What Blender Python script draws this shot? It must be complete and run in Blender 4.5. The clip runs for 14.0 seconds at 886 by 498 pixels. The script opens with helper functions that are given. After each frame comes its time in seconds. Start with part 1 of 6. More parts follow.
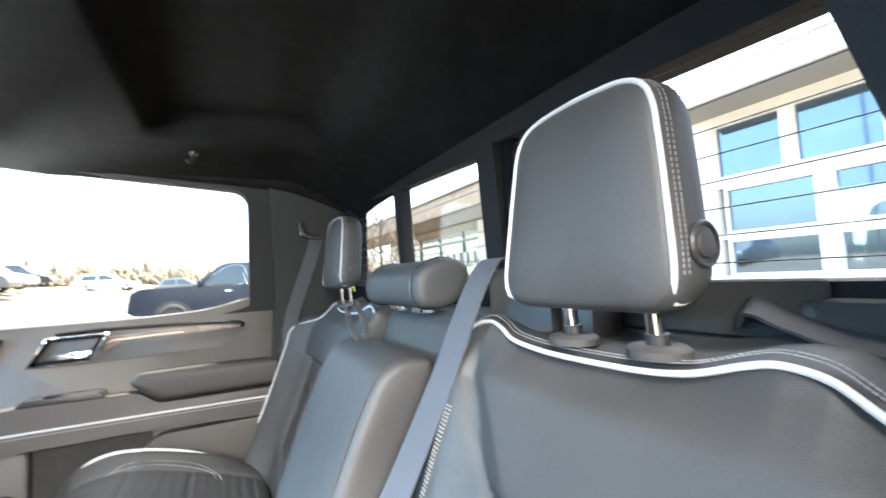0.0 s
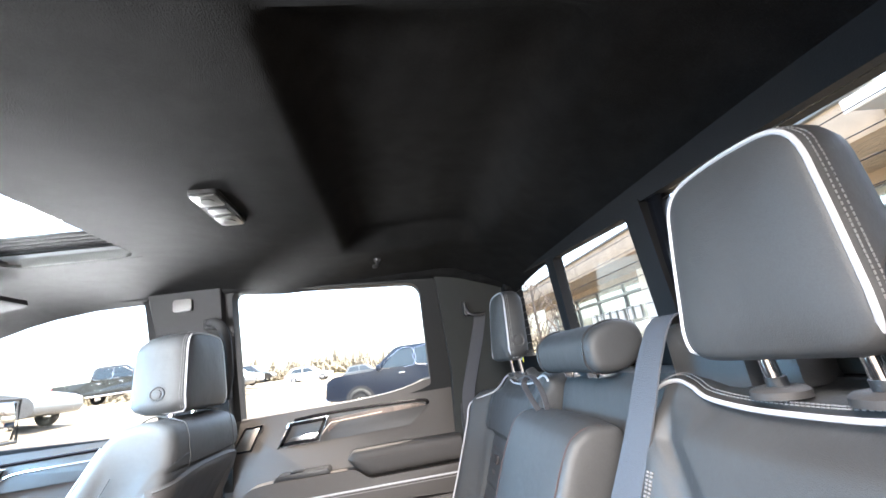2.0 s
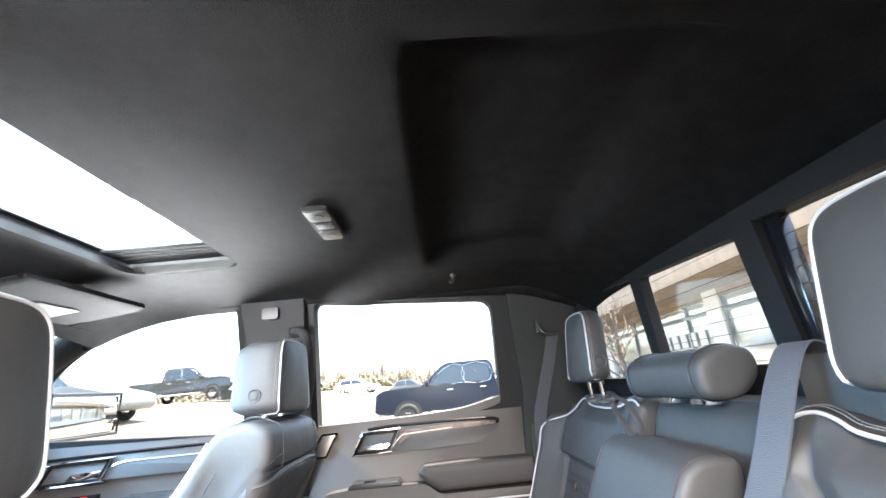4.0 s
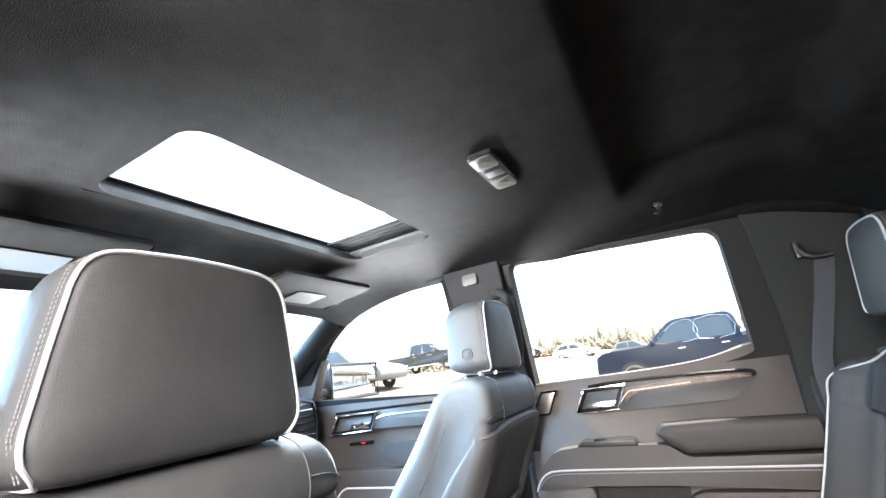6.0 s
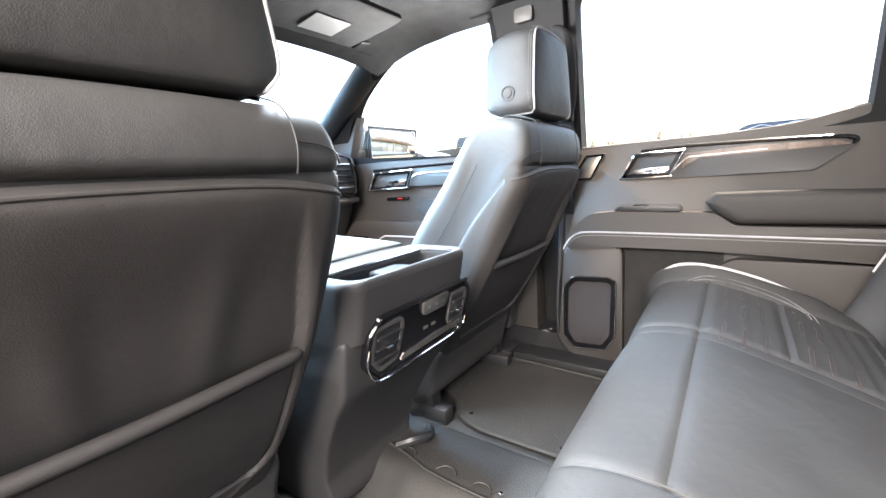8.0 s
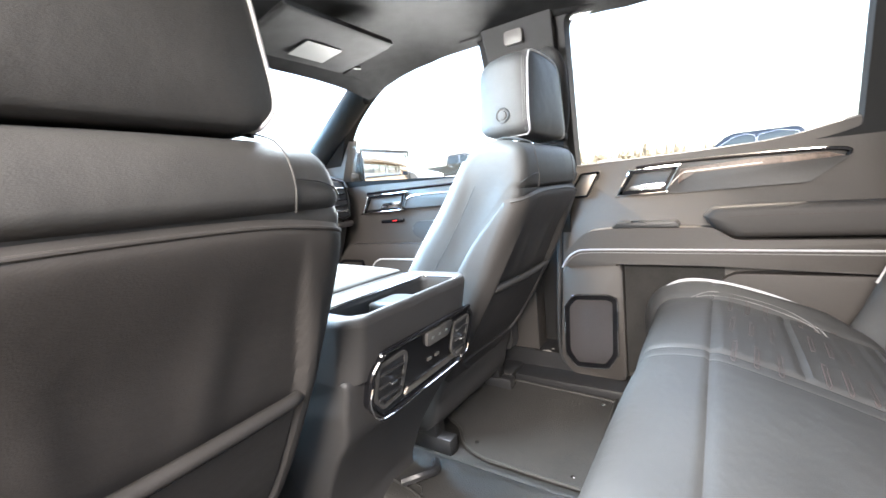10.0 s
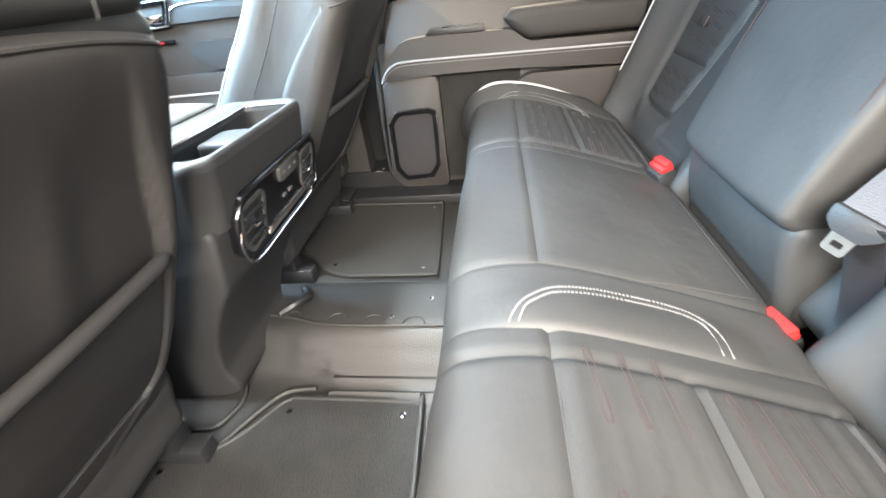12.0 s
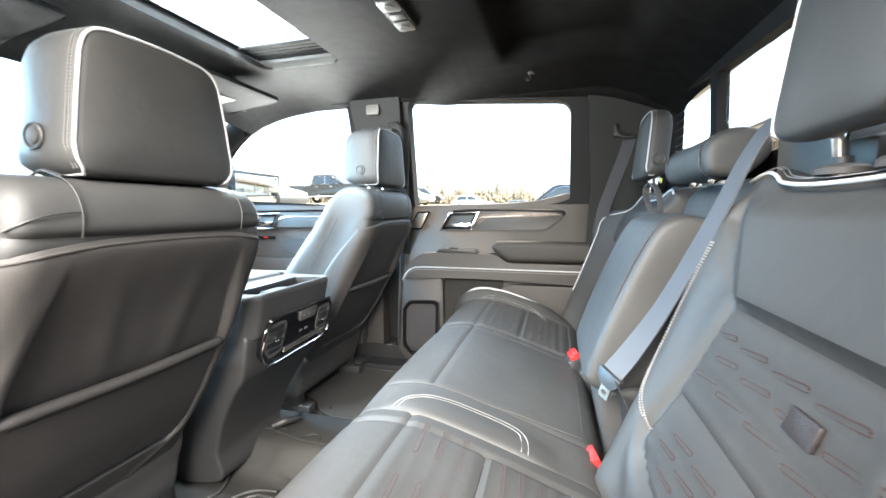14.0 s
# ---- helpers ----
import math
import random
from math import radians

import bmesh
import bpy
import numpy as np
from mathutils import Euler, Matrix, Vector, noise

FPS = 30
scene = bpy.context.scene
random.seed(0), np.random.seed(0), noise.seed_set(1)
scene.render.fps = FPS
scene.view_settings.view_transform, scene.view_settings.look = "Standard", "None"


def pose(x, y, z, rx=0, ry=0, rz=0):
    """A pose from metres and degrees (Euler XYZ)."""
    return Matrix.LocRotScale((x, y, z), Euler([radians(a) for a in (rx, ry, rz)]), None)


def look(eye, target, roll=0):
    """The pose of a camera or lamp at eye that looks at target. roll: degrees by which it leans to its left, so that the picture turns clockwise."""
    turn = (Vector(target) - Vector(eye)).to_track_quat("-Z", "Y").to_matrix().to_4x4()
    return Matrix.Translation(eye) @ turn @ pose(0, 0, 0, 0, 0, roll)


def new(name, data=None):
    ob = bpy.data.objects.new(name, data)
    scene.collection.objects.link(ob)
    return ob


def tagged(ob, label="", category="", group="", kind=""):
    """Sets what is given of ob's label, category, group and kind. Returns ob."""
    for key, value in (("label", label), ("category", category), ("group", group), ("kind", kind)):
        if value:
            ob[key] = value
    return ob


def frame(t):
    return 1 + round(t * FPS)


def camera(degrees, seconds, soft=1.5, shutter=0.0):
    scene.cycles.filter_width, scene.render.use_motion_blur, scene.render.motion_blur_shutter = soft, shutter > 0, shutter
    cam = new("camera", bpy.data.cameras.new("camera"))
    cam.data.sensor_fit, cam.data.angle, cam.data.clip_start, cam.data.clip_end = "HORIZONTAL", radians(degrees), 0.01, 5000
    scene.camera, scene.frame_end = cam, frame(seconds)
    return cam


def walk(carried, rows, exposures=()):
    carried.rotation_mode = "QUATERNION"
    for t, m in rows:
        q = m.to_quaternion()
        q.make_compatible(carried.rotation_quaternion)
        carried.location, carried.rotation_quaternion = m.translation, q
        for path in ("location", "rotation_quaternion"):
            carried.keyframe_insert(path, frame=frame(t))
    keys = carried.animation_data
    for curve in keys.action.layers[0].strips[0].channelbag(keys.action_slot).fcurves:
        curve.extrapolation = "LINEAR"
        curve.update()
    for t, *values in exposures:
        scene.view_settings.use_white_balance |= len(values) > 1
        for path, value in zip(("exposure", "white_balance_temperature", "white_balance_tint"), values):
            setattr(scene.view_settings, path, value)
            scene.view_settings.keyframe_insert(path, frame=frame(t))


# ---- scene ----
cam = camera(94.4, 14.0, shutter=0.35)
PATH = [
    (0, (1.409, -0.694, 0.829), (2.356, 1.063, 0.966), -2.7),
    (0.5, (1.398, -0.705, 0.832), (1.974, 1.183, 1.156), -8.1),
    (1, (1.364, -0.735, 0.844), (1.617, 1.188, 1.33), -12.5),
    (1.5, (1.371, -0.742, 0.837), (1.617, 1.189, 1.3), -10.2),
    (2, (1.365, -0.759, 0.834), (1.656, 1.148, 1.362), -8.7),
    (2.5, (1.351, -0.769, 0.836), (1.596, 1.11, 1.475), -7.9),
    (4.8, (1.254, -0.77, 0.839), (1.021, 1.114, 1.469), -4.0),
    (5, (1.268, -0.745, 0.82), (0.818, 1.094, 1.466), -6.1),
    (5.5, (1.283, -0.695, 0.815), (0.465, 1.027, 1.419), -6.4),
    (6, (1.277, -0.681, 0.809), (0.432, 1.031, 1.406), -8.0),
    (6.5, (1.264, -0.668, 0.79), (0.387, 1.072, 1.241), -6.8),
    (7, (1.244, -0.611, 0.732), (0.213, 1.103, 0.774), -4.5),
    (7.5, (1.235, -0.572, 0.689), (0.136, 1.074, 0.401), -3.0),
    (7.7, (1.234, -0.56, 0.677), (0.103, 1.052, 0.324), -3.1),
    (9.8, (1.21, -0.55, 0.7), (0.069, 1.069, 0.426), -4.7),
    (10, (1.208, -0.545, 0.696), (0.09, 1.091, 0.427), -5.3),
    (10.5, (1.189, -0.493, 0.705), (0.484, 1.224, -0.039), -11.0),
    (11, (1.162, -0.463, 0.693), (0.682, 1.238, -0.244), -12.3),
    (11.5, (1.145, -0.473, 0.691), (0.861, 1.169, -0.414), -11.9),
    (12, (1.146, -0.596, 0.692), (0.861, 1.045, -0.416), -7.1),
    (12.5, (1.17, -0.768, 0.702), (0.837, 0.969, -0.231), -6.4),
    (13, (1.222, -0.873, 0.708), (0.89, 0.993, 0.071), -2.2),
    (13.5, (1.346, -0.869, 0.713), (0.928, 1.066, 0.429), 0.1),
    (14, (1.428, -0.926, 0.719), (0.906, 0.996, 0.536), -0.5),
]
walk(cam, [(t, look(eye, target, roll)) for t, eye, target, roll in PATH], [(0.0, 3.56, 6600, 9), (2.5, 3.66, 6600, 14), (4.8, 3.5, 6600, 13), (5.5, 3.5, 6600, 13), (6.5, 3.47, 6700, 14), (7.0, 3.53, 6950, 17), (7.5, 3.53, 6950, 16), (10.0, 3.63, 6950, 13), (10.5, 3.36, 7200, 13), (11.5, 3.40, 7200, 12), (12.2, 3.58, 7200, 10), (12.7, 3.56, 7200, 9), (13.1, 3.50, 7050, 8), (13.5, 3.52, 6950, 8), (14.0, 3.52, 6850, 8)])

# ---- light ----
world = bpy.data.worlds.new("sky")
scene.world = world
world.use_nodes = True
wn = world.node_tree.nodes
sky = wn.new("ShaderNodeTexSky")
sky.sky_type, sky.sun_disc = "NISHITA", False
sky.sun_elevation, sky.sun_rotation = radians(79), radians(95)
sky.air_density, sky.dust_density = 1.0, 4.5
wn["Background"].inputs["Strength"].default_value = 0.15
world.node_tree.links.new(sky.outputs["Color"], wn["Background"].inputs["Color"])
sun = new("sun", bpy.data.lights.new("sun", "SUN"))
sun.data.energy, sun.data.angle, sun.data.color = 3.4, radians(0.6), (1.0, 0.93, 0.82)
SUN_DIR = Vector((math.cos(radians(79)), -0.03, math.sin(radians(79))))
sun.matrix_world = look(SUN_DIR * 60, (0, 0, 0))



def fill_lamp(name, at, aim, sx, sy, watts, color, spread=180):
    """An area lamp added at one opening of the cab, on top of the sky."""
    ob = new(name, bpy.data.lights.new(name, "AREA"))
    ob.data.shape, ob.data.size, ob.data.size_y = "RECTANGLE", sx, sy
    ob.data.energy, ob.data.color, ob.data.spread = watts, color, radians(spread)
    ob.matrix_world = look(at, aim)
    return ob


# added to lift the dim cab; the windscreen's blue tints the seat fronts
fill_lamp("light_doorway", (1.14, -1.92, 1.60), (1.34, 0.10, 0.30), 1.9, 1.05, 54.0, (1.0, 0.955, 0.895))
fill_lamp("light_sunroof", (0.53, -0.03, 1.31), (0.50, -0.03, 0.0), 0.62, 0.17, 6.0, (0.70, 0.86, 1.0), 110)
fill_lamp("light_windscreen", (-0.60, 0.0, 1.05), (0.10, 0.0, 0.36), 1.35, 0.42, 14.5, (0.32, 0.65, 1.0), 104)
# two added fills, aimed upwards to brighten the front headliner
fill_lamp("fill_driver_window", (0.38, -0.94, 0.88), (0.86, 0.15, 1.36), 0.70, 0.26, 3.6, (0.92, 0.97, 1.0), 60)
fill_lamp("fill_passenger_window", (0.38, 0.94, 0.88), (0.86, -0.15, 1.36), 0.70, 0.26, 3.8, (0.92, 0.97, 1.0), 60)

# ---- materials ----


def material(name, color, rough=0.5, metal=0.0, grain=0.0, scale=300.0, vary=0.15, vary_scale=6.0, coat=0.0, spec=0.5, sheen=0.0, tint=None, fold=0.0):
    """Principled surface with a colour that varies at two scales and a fine relief."""
    mat = bpy.data.materials.new(name)
    mat.use_nodes = True
    nt = mat.node_tree
    b = nt.nodes["Principled BSDF"]
    b.inputs["Roughness"].default_value = rough
    b.inputs["Metallic"].default_value = metal
    b.inputs["Coat Weight"].default_value = coat
    b.inputs["Coat Roughness"].default_value = 0.08
    b.inputs["Specular IOR Level"].default_value = spec
    b.inputs["Sheen Weight"].default_value = sheen
    b.inputs["Sheen Roughness"].default_value = 0.5
    tc = nt.nodes.new("ShaderNodeTexCoord")
    n1 = nt.nodes.new("ShaderNodeTexNoise")
    n1.inputs["Scale"].default_value, n1.inputs["Detail"].default_value = vary_scale, 4
    n2 = nt.nodes.new("ShaderNodeTexNoise")
    n2.inputs["Scale"].default_value, n2.inputs["Detail"].default_value = scale * 0.5, 2
    nt.links.new(tc.outputs["Object"], n1.inputs["Vector"])
    nt.links.new(tc.outputs["Object"], n2.inputs["Vector"])
    mixn = nt.nodes.new("ShaderNodeMath")
    mixn.operation = "MULTIPLY_ADD"
    mixn.inputs[1].default_value = 0.35
    nt.links.new(n2.outputs["Fac"], mixn.inputs[0])
    half = nt.nodes.new("ShaderNodeMath")
    half.operation = "MULTIPLY"
    half.inputs[1].default_value = 0.65
    nt.links.new(n1.outputs["Fac"], half.inputs[0])
    nt.links.new(half.outputs[0], mixn.inputs[2])
    ramp = nt.nodes.new("ShaderNodeValToRGB")
    lo, hi = 1 - vary, 1 + vary
    t2 = tint or color
    ramp.color_ramp.elements[0].position, ramp.color_ramp.elements[1].position = 0.3, 0.7
    ramp.color_ramp.elements[0].color = (*[c * lo for c in color], 1)
    ramp.color_ramp.elements[1].color = (*[min(1, c * hi) for c in t2], 1)
    nt.links.new(mixn.outputs[0], ramp.inputs["Fac"])
    nt.links.new(ramp.outputs["Color"], b.inputs["Base Color"])
    if rough > 0.12:
        rr = nt.nodes.new("ShaderNodeMapRange")
        rr.inputs["To Min"].default_value, rr.inputs["To Max"].default_value = max(0.02, rough - 0.07), min(1, rough + 0.07)
        nt.links.new(n1.outputs["Fac"], rr.inputs["Value"])
        nt.links.new(rr.outputs["Result"], b.inputs["Roughness"])
    if grain > 0:
        v = nt.nodes.new("ShaderNodeTexVoronoi")
        v.inputs["Scale"].default_value = scale
        nt.links.new(tc.outputs["Object"], v.inputs["Vector"])
        bump = nt.nodes.new("ShaderNodeBump")
        bump.inputs["Strength"].default_value, bump.inputs["Distance"].default_value = grain, 0.0015
        nt.links.new(v.outputs["Distance"], bump.inputs["Height"])
        nt.links.new(bump.outputs["Normal"], b.inputs["Normal"])
        if fold > 0:
            n3 = nt.nodes.new("ShaderNodeTexNoise")
            n3.inputs["Scale"].default_value, n3.inputs["Detail"].default_value = 16.0, 3
            nt.links.new(tc.outputs["Object"], n3.inputs["Vector"])
            soft_ = nt.nodes.new("ShaderNodeBump")
            soft_.inputs["Strength"].default_value, soft_.inputs["Distance"].default_value = fold, 0.01
            nt.links.new(n3.outputs["Fac"], soft_.inputs["Height"])
            nt.links.new(bump.outputs["Normal"], soft_.inputs["Normal"])
            nt.links.new(soft_.outputs["Normal"], b.inputs["Normal"])
    return mat


def glass_material(name, tint, gloss=1.0):
    mat = bpy.data.materials.new(name)
    mat.use_nodes = True
    nt = mat.node_tree
    nt.nodes.remove(nt.nodes["Principled BSDF"])
    tr = nt.nodes.new("ShaderNodeBsdfTransparent")
    tr.inputs["Color"].default_value = (*tint, 1)
    gl = nt.nodes.new("ShaderNodeBsdfGlossy")
    gl.inputs["Roughness"].default_value = 0.01
    lw = nt.nodes.new("ShaderNodeLayerWeight")
    lw.inputs["Blend"].default_value = 0.5
    pw = nt.nodes.new("ShaderNodeMath")
    pw.operation, pw.inputs[1].default_value = "POWER", 4.0
    nt.links.new(lw.outputs["Facing"], pw.inputs[0])
    fr = nt.nodes.new("ShaderNodeMath")
    fr.operation, fr.inputs[1].default_value, fr.inputs[2].default_value = "MULTIPLY_ADD", 0.5 * gloss, 0.025 * gloss
    nt.links.new(pw.outputs[0], fr.inputs[0])
    mx = nt.nodes.new("ShaderNodeMixShader")
    nt.links.new(fr.outputs[0], mx.inputs["Fac"])
    nt.links.new(tr.outputs[0], mx.inputs[1])
    nt.links.new(gl.outputs[0], mx.inputs[2])
    nt.links.new(mx.outputs[0], nt.nodes["Material Output"].inputs["Surface"])
    return mat


LEATHER = material("black_leather", (0.0265, 0.0265, 0.0265), 0.58, grain=0.14, scale=900, vary=0.22, spec=0.38, fold=0.26)
SHELL = material("seat_back_vinyl", (0.030, 0.0278, 0.0268), 0.60, grain=0.12, scale=700, vary=0.12, spec=0.34, fold=0.2)
PLASTIC = material("charcoal_plastic", (0.042, 0.040, 0.039), 0.55, grain=0.15, scale=600, vary=0.12)
DOORSKIN = material("soft_door_skin", (0.0335, 0.0293, 0.0266), 0.55, grain=0.3, scale=520, vary=0.1)
PILLAR = material("dark_pillar_cloth", (0.015, 0.015, 0.0155), 0.8, grain=0.3, scale=600, vary=0.12, spec=0.2)
ARMLEATHER = material("brown_grey_leather", (0.026, 0.0235, 0.0225), 0.6, grain=0.06, scale=1000, vary=0.15, spec=0.34, fold=0.15)
LIDLEATHER = material("matt_lid_leather", (0.031, 0.031, 0.031), 0.82, grain=0.15, scale=900, vary=0.2, spec=0.22, fold=0.15)
CONSOLE = material("charcoal_console_plastic", (0.027, 0.026, 0.026), 0.6, grain=0.15, scale=600, vary=0.14, spec=0.35)
DARKPLASTIC = material("black_plastic", (0.014, 0.014, 0.015), 0.45, grain=0.2, scale=500)
GLOSS = material("piano_black", (0.005, 0.005, 0.006), 0.16, vary=0.05, coat=0.1, spec=0.35)
CHROME = material("chrome", (0.85, 0.85, 0.86), 0.08, metal=1.0, vary=0.03)
BRUSHED = material("brushed_metal", (0.55, 0.50, 0.45), 0.3, metal=1.0, vary=0.08, scale=700)
WOOD = material("brown_wood_trim", (0.075, 0.052, 0.042), 0.35, vary=0.4, vary_scale=30, tint=(0.12, 0.08, 0.06))
PIPING = material("white_piping", (0.31, 0.31, 0.32), 0.5, vary=0.06)
STITCH = material("pale_thread", (0.13, 0.126, 0.125), 0.7, vary=0.2)
REDTHREAD = material("rust_thread", (0.036, 0.0235, 0.0230), 0.8, vary=0.3, spec=0.2)
HEADLINER = material("charcoal_headliner_cloth", (0.0080, 0.0080, 0.0081), 0.95, grain=0.7, scale=700, vary=0.45, vary_scale=24, spec=0.03)
WEBBING = material("grey_belt_webbing", (0.040, 0.042, 0.049), 0.6, grain=0.5, scale=700, vary=0.08)
REDPLASTIC = material("red_plastic", (0.52, 0.018, 0.018), 0.35, vary=0.06)
RUBBER = material("black_rubber_liner", (0.019, 0.0183, 0.017), 0.58, grain=0.4, scale=380, vary=0.2)
CARPET = material("black_carpet", (0.0160, 0.0152, 0.0144), 0.95, grain=1.0, scale=420, vary=0.4, vary_scale=25)
STEEL = material("painted_steel", (0.10, 0.11, 0.12), 0.3, vary=0.06, coat=0.4)
LABEL = material("pale_label", (0.62, 0.60, 0.55), 0.5, vary=0.05)
GREYPART = material("grey_latch_plastic", (0.09, 0.105, 0.10), 0.45, vary=0.1)
LENS = material("ribbed_lamp_lens", (0.045, 0.045, 0.043), 0.3, vary=0.15)
GLASS = glass_material("clear_glass", (0.92, 0.95, 0.93))
MIRRORMAT = material("mirror_silver", (0.9, 0.9, 0.9), 0.02, metal=1.0, vary=0.01)
GRAVEL = material("pale_gravel_asphalt", (0.088, 0.070, 0.050), 0.9, grain=0.6, scale=60, vary=0.35, vary_scale=0.4)
BLUEPAINT = material("dark_blue_car_paint", (0.004, 0.011, 0.027), 0.3, vary=0.06, coat=0.1, spec=0.3)
BLACKPAINT = material("black_car_paint", (0.012, 0.013, 0.014), 0.25, vary=0.06, coat=0.8)
WHITEPAINT = material("white_car_paint", (0.75, 0.75, 0.75), 0.3, vary=0.04, coat=0.6)
SILVERPAINT = material("grey_car_paint", (0.10, 0.105, 0.11), 0.3, vary=0.06, coat=0.6)
CARGLASS = material("dark_car_glass", (0.045, 0.058, 0.062), 0.05, metal=0.6, vary=0.05, coat=0.3)
TYRE = material("tyre_rubber", (0.02, 0.02, 0.02), 0.8, grain=0.3, scale=100)
TAIL = material("tail_lamp_red", (0.45, 0.02, 0.02), 0.2)
WALLWHITE = material("white_metal_cladding", (0.78, 0.78, 0.77), 0.5, vary=0.06)
SOFFIT = material("brown_wood_soffit", (0.36, 0.28, 0.20), 0.6, vary=0.25, vary_scale=3)
# the sky's blue reflection is put into this glass colour
SHOPGLASS = material("sky_tinted_shop_glass", (0.16, 0.23, 0.31), 0.04, metal=0.9, vary=0.15, vary_scale=0.6)
BARK = material("bare_bark", (0.14, 0.11, 0.09), 0.9, grain=0.5, scale=40, vary=0.3)
FOREST = material("brown_winter_wood", (0.105, 0.085, 0.062), 0.95, vary=0.4, vary_scale=0.4, tint=(0.15, 0.128, 0.095))
TAGCLOTH = material("tag_cloth", (0.020, 0.016, 0.017), 0.35, grain=0.4, scale=700, vary=0.2)
TETHER = material("dark_strap_webbing", (0.022, 0.023, 0.028), 0.7, grain=0.5, scale=700, vary=0.1)
# grey carries the shade under the eave
SHADESOFFIT = material("shade_grey_soffit", (0.30, 0.30, 0.30), 0.6, vary=0.08)
REDSIGN = material("red_sign_face", (0.55, 0.02, 0.03), 0.4, vary=0.05)
CORNER = material("grey_corner_trim", (0.019, 0.0203, 0.020), 0.75, grain=0.3, scale=600, vary=0.1, spec=0.2)
FRONTPILLAR = material("grey_pillar_trim", (0.011, 0.0115, 0.012), 0.75, grain=0.3, scale=600, vary=0.1, spec=0.2)
REARFRAME = material("grey_window_frame", (0.007, 0.007, 0.0075), 0.8, grain=0.2, scale=500, vary=0.1, spec=0.15)
# paler shop glass: the bright lot's reflection is mixed into the colour
PALEGLASS = material("lot_glare_shop_glass", (0.62, 0.67, 0.65), 0.08, metal=0.7, vary=0.12, vary_scale=0.8)
DRYGRASS = material("dry_grass", (0.20, 0.165, 0.095), 0.95, vary=0.3, vary_scale=1.0)
YELLOW = material("yellow_tag", (0.8, 0.7, 0.05), 0.5)

# ---- mesh helpers ----


def link(name, bm, mat, smooth=True):
    bmesh.ops.recalc_face_normals(bm, faces=bm.faces)
    me = bpy.data.meshes.new(name)
    bm.to_mesh(me)
    bm.free()
    me.materials.append(mat)
    for p in me.polygons:
        p.use_smooth = smooth
    if smooth:
        me.set_sharp_from_angle(angle=radians(38))
    return new(name, me)


def part(name, bm, mat, parent, label="", smooth=True):
    """One mesh, given in world places, under a thing or a part."""
    ob = link(name, bm, mat, smooth)
    ob.parent = parent
    if parent.type == "EMPTY":
        ob.matrix_parent_inverse = Matrix.Translation(-parent.location)
    if label:
        ob["label"] = label
    return ob


def thing(name, at, label, category, group="", kind=""):
    ob = new(name)
    ob.empty_display_size = 0.05
    ob.location = at
    return tagged(ob, label, category, group, kind)


def structure(name, bm, mat, label, category="", smooth=True):
    ob = link(name, bm, mat, smooth)
    return tagged(ob, label, category, "", "structure")


def join(*bms):
    out = bmesh.new()
    for b in bms:
        vs = [out.verts.new(v.co) for v in b.verts]
        b.verts.index_update()
        for f in b.faces:
            try:
                out.faces.new([vs[v.index] for v in f.verts])
            except ValueError:
                pass
        b.free()
    return out


def moved(bm, m):
    bmesh.ops.transform(bm, matrix=m, verts=bm.verts)
    return bm


def box(x0, x1, y0, y1, z0, z1, bevel=0.0, seg=2):
    bm = bmesh.new()
    bmesh.ops.create_cube(bm, size=1)
    for v in bm.verts:
        v.co = ((x0 + x1) / 2 + v.co.x * (x1 - x0), (y0 + y1) / 2 + v.co.y * (y1 - y0), (z0 + z1) / 2 + v.co.z * (z1 - z0))
    if bevel:
        bmesh.ops.bevel(bm, geom=bm.edges[:], offset=bevel, segments=seg, profile=0.5, affect="EDGES", clamp_overlap=True)
    return bm


def rounded(points, r, seg=5):
    """A polygon with its corners rounded; r: one radius or one a corner."""
    out = []
    n = len(points)
    for i in range(n):
        p, a, c = Vector(points[i]), Vector(points[i - 1]), Vector(points[(i + 1) % n])
        rad = r[i] if isinstance(r, (list, tuple)) else r
        da, dc = (a - p), (c - p)
        la, lc = da.length, dc.length
        rad = min(rad, la * 0.48, lc * 0.48)
        if rad < 1e-5:
            out.append(tuple(p))
            continue
        s, e = p + da / la * rad, p + dc / lc * rad
        for k in range(seg + 1):
            t = k / seg
            q = s * (1 - t) ** 2 + p * 2 * t * (1 - t) + e * t ** 2
            out.append(tuple(q))
    return out


def at_axis(axis, u, v, w):
    return {"x": (w, u, v), "y": (u, w, v), "z": (u, v, w)}[axis]


def prism(points, axis, a, b, bevel=0.0, seg=2, hole=None):
    """A polygon in the other two axes, drawn out along axis from a to b; with an optional hole."""
    bm = bmesh.new()
    if hole is None:
        lo = [bm.verts.new(at_axis(axis, u, v, a)) for u, v in points]
        hi = [bm.verts.new(at_axis(axis, u, v, b)) for u, v in points]
        n = len(points)
        caps = [bm.faces.new(lo), bm.faces.new(hi)]
        for i in range(n):
            bm.faces.new((lo[i], lo[(i + 1) % n], hi[(i + 1) % n], hi[i]))
        if bevel:
            bmesh.ops.bevel(bm, geom=[e for f in caps for e in f.edges], offset=bevel, segments=seg, profile=0.5, affect="EDGES", clamp_overlap=True)
        return bm
    n = len(points)
    rings = [[bm.verts.new(at_axis(axis, u, v, w)) for u, v in ring] for ring, w in ((points, a), (points, b), (hole, b), (hole, a))]
    for k in range(4):
        r0, r1 = rings[k], rings[(k + 1) % 4]
        for i in range(n):
            bm.faces.new((r0[i], r0[(i + 1) % n], r1[(i + 1) % n], r1[i]))
    return bm


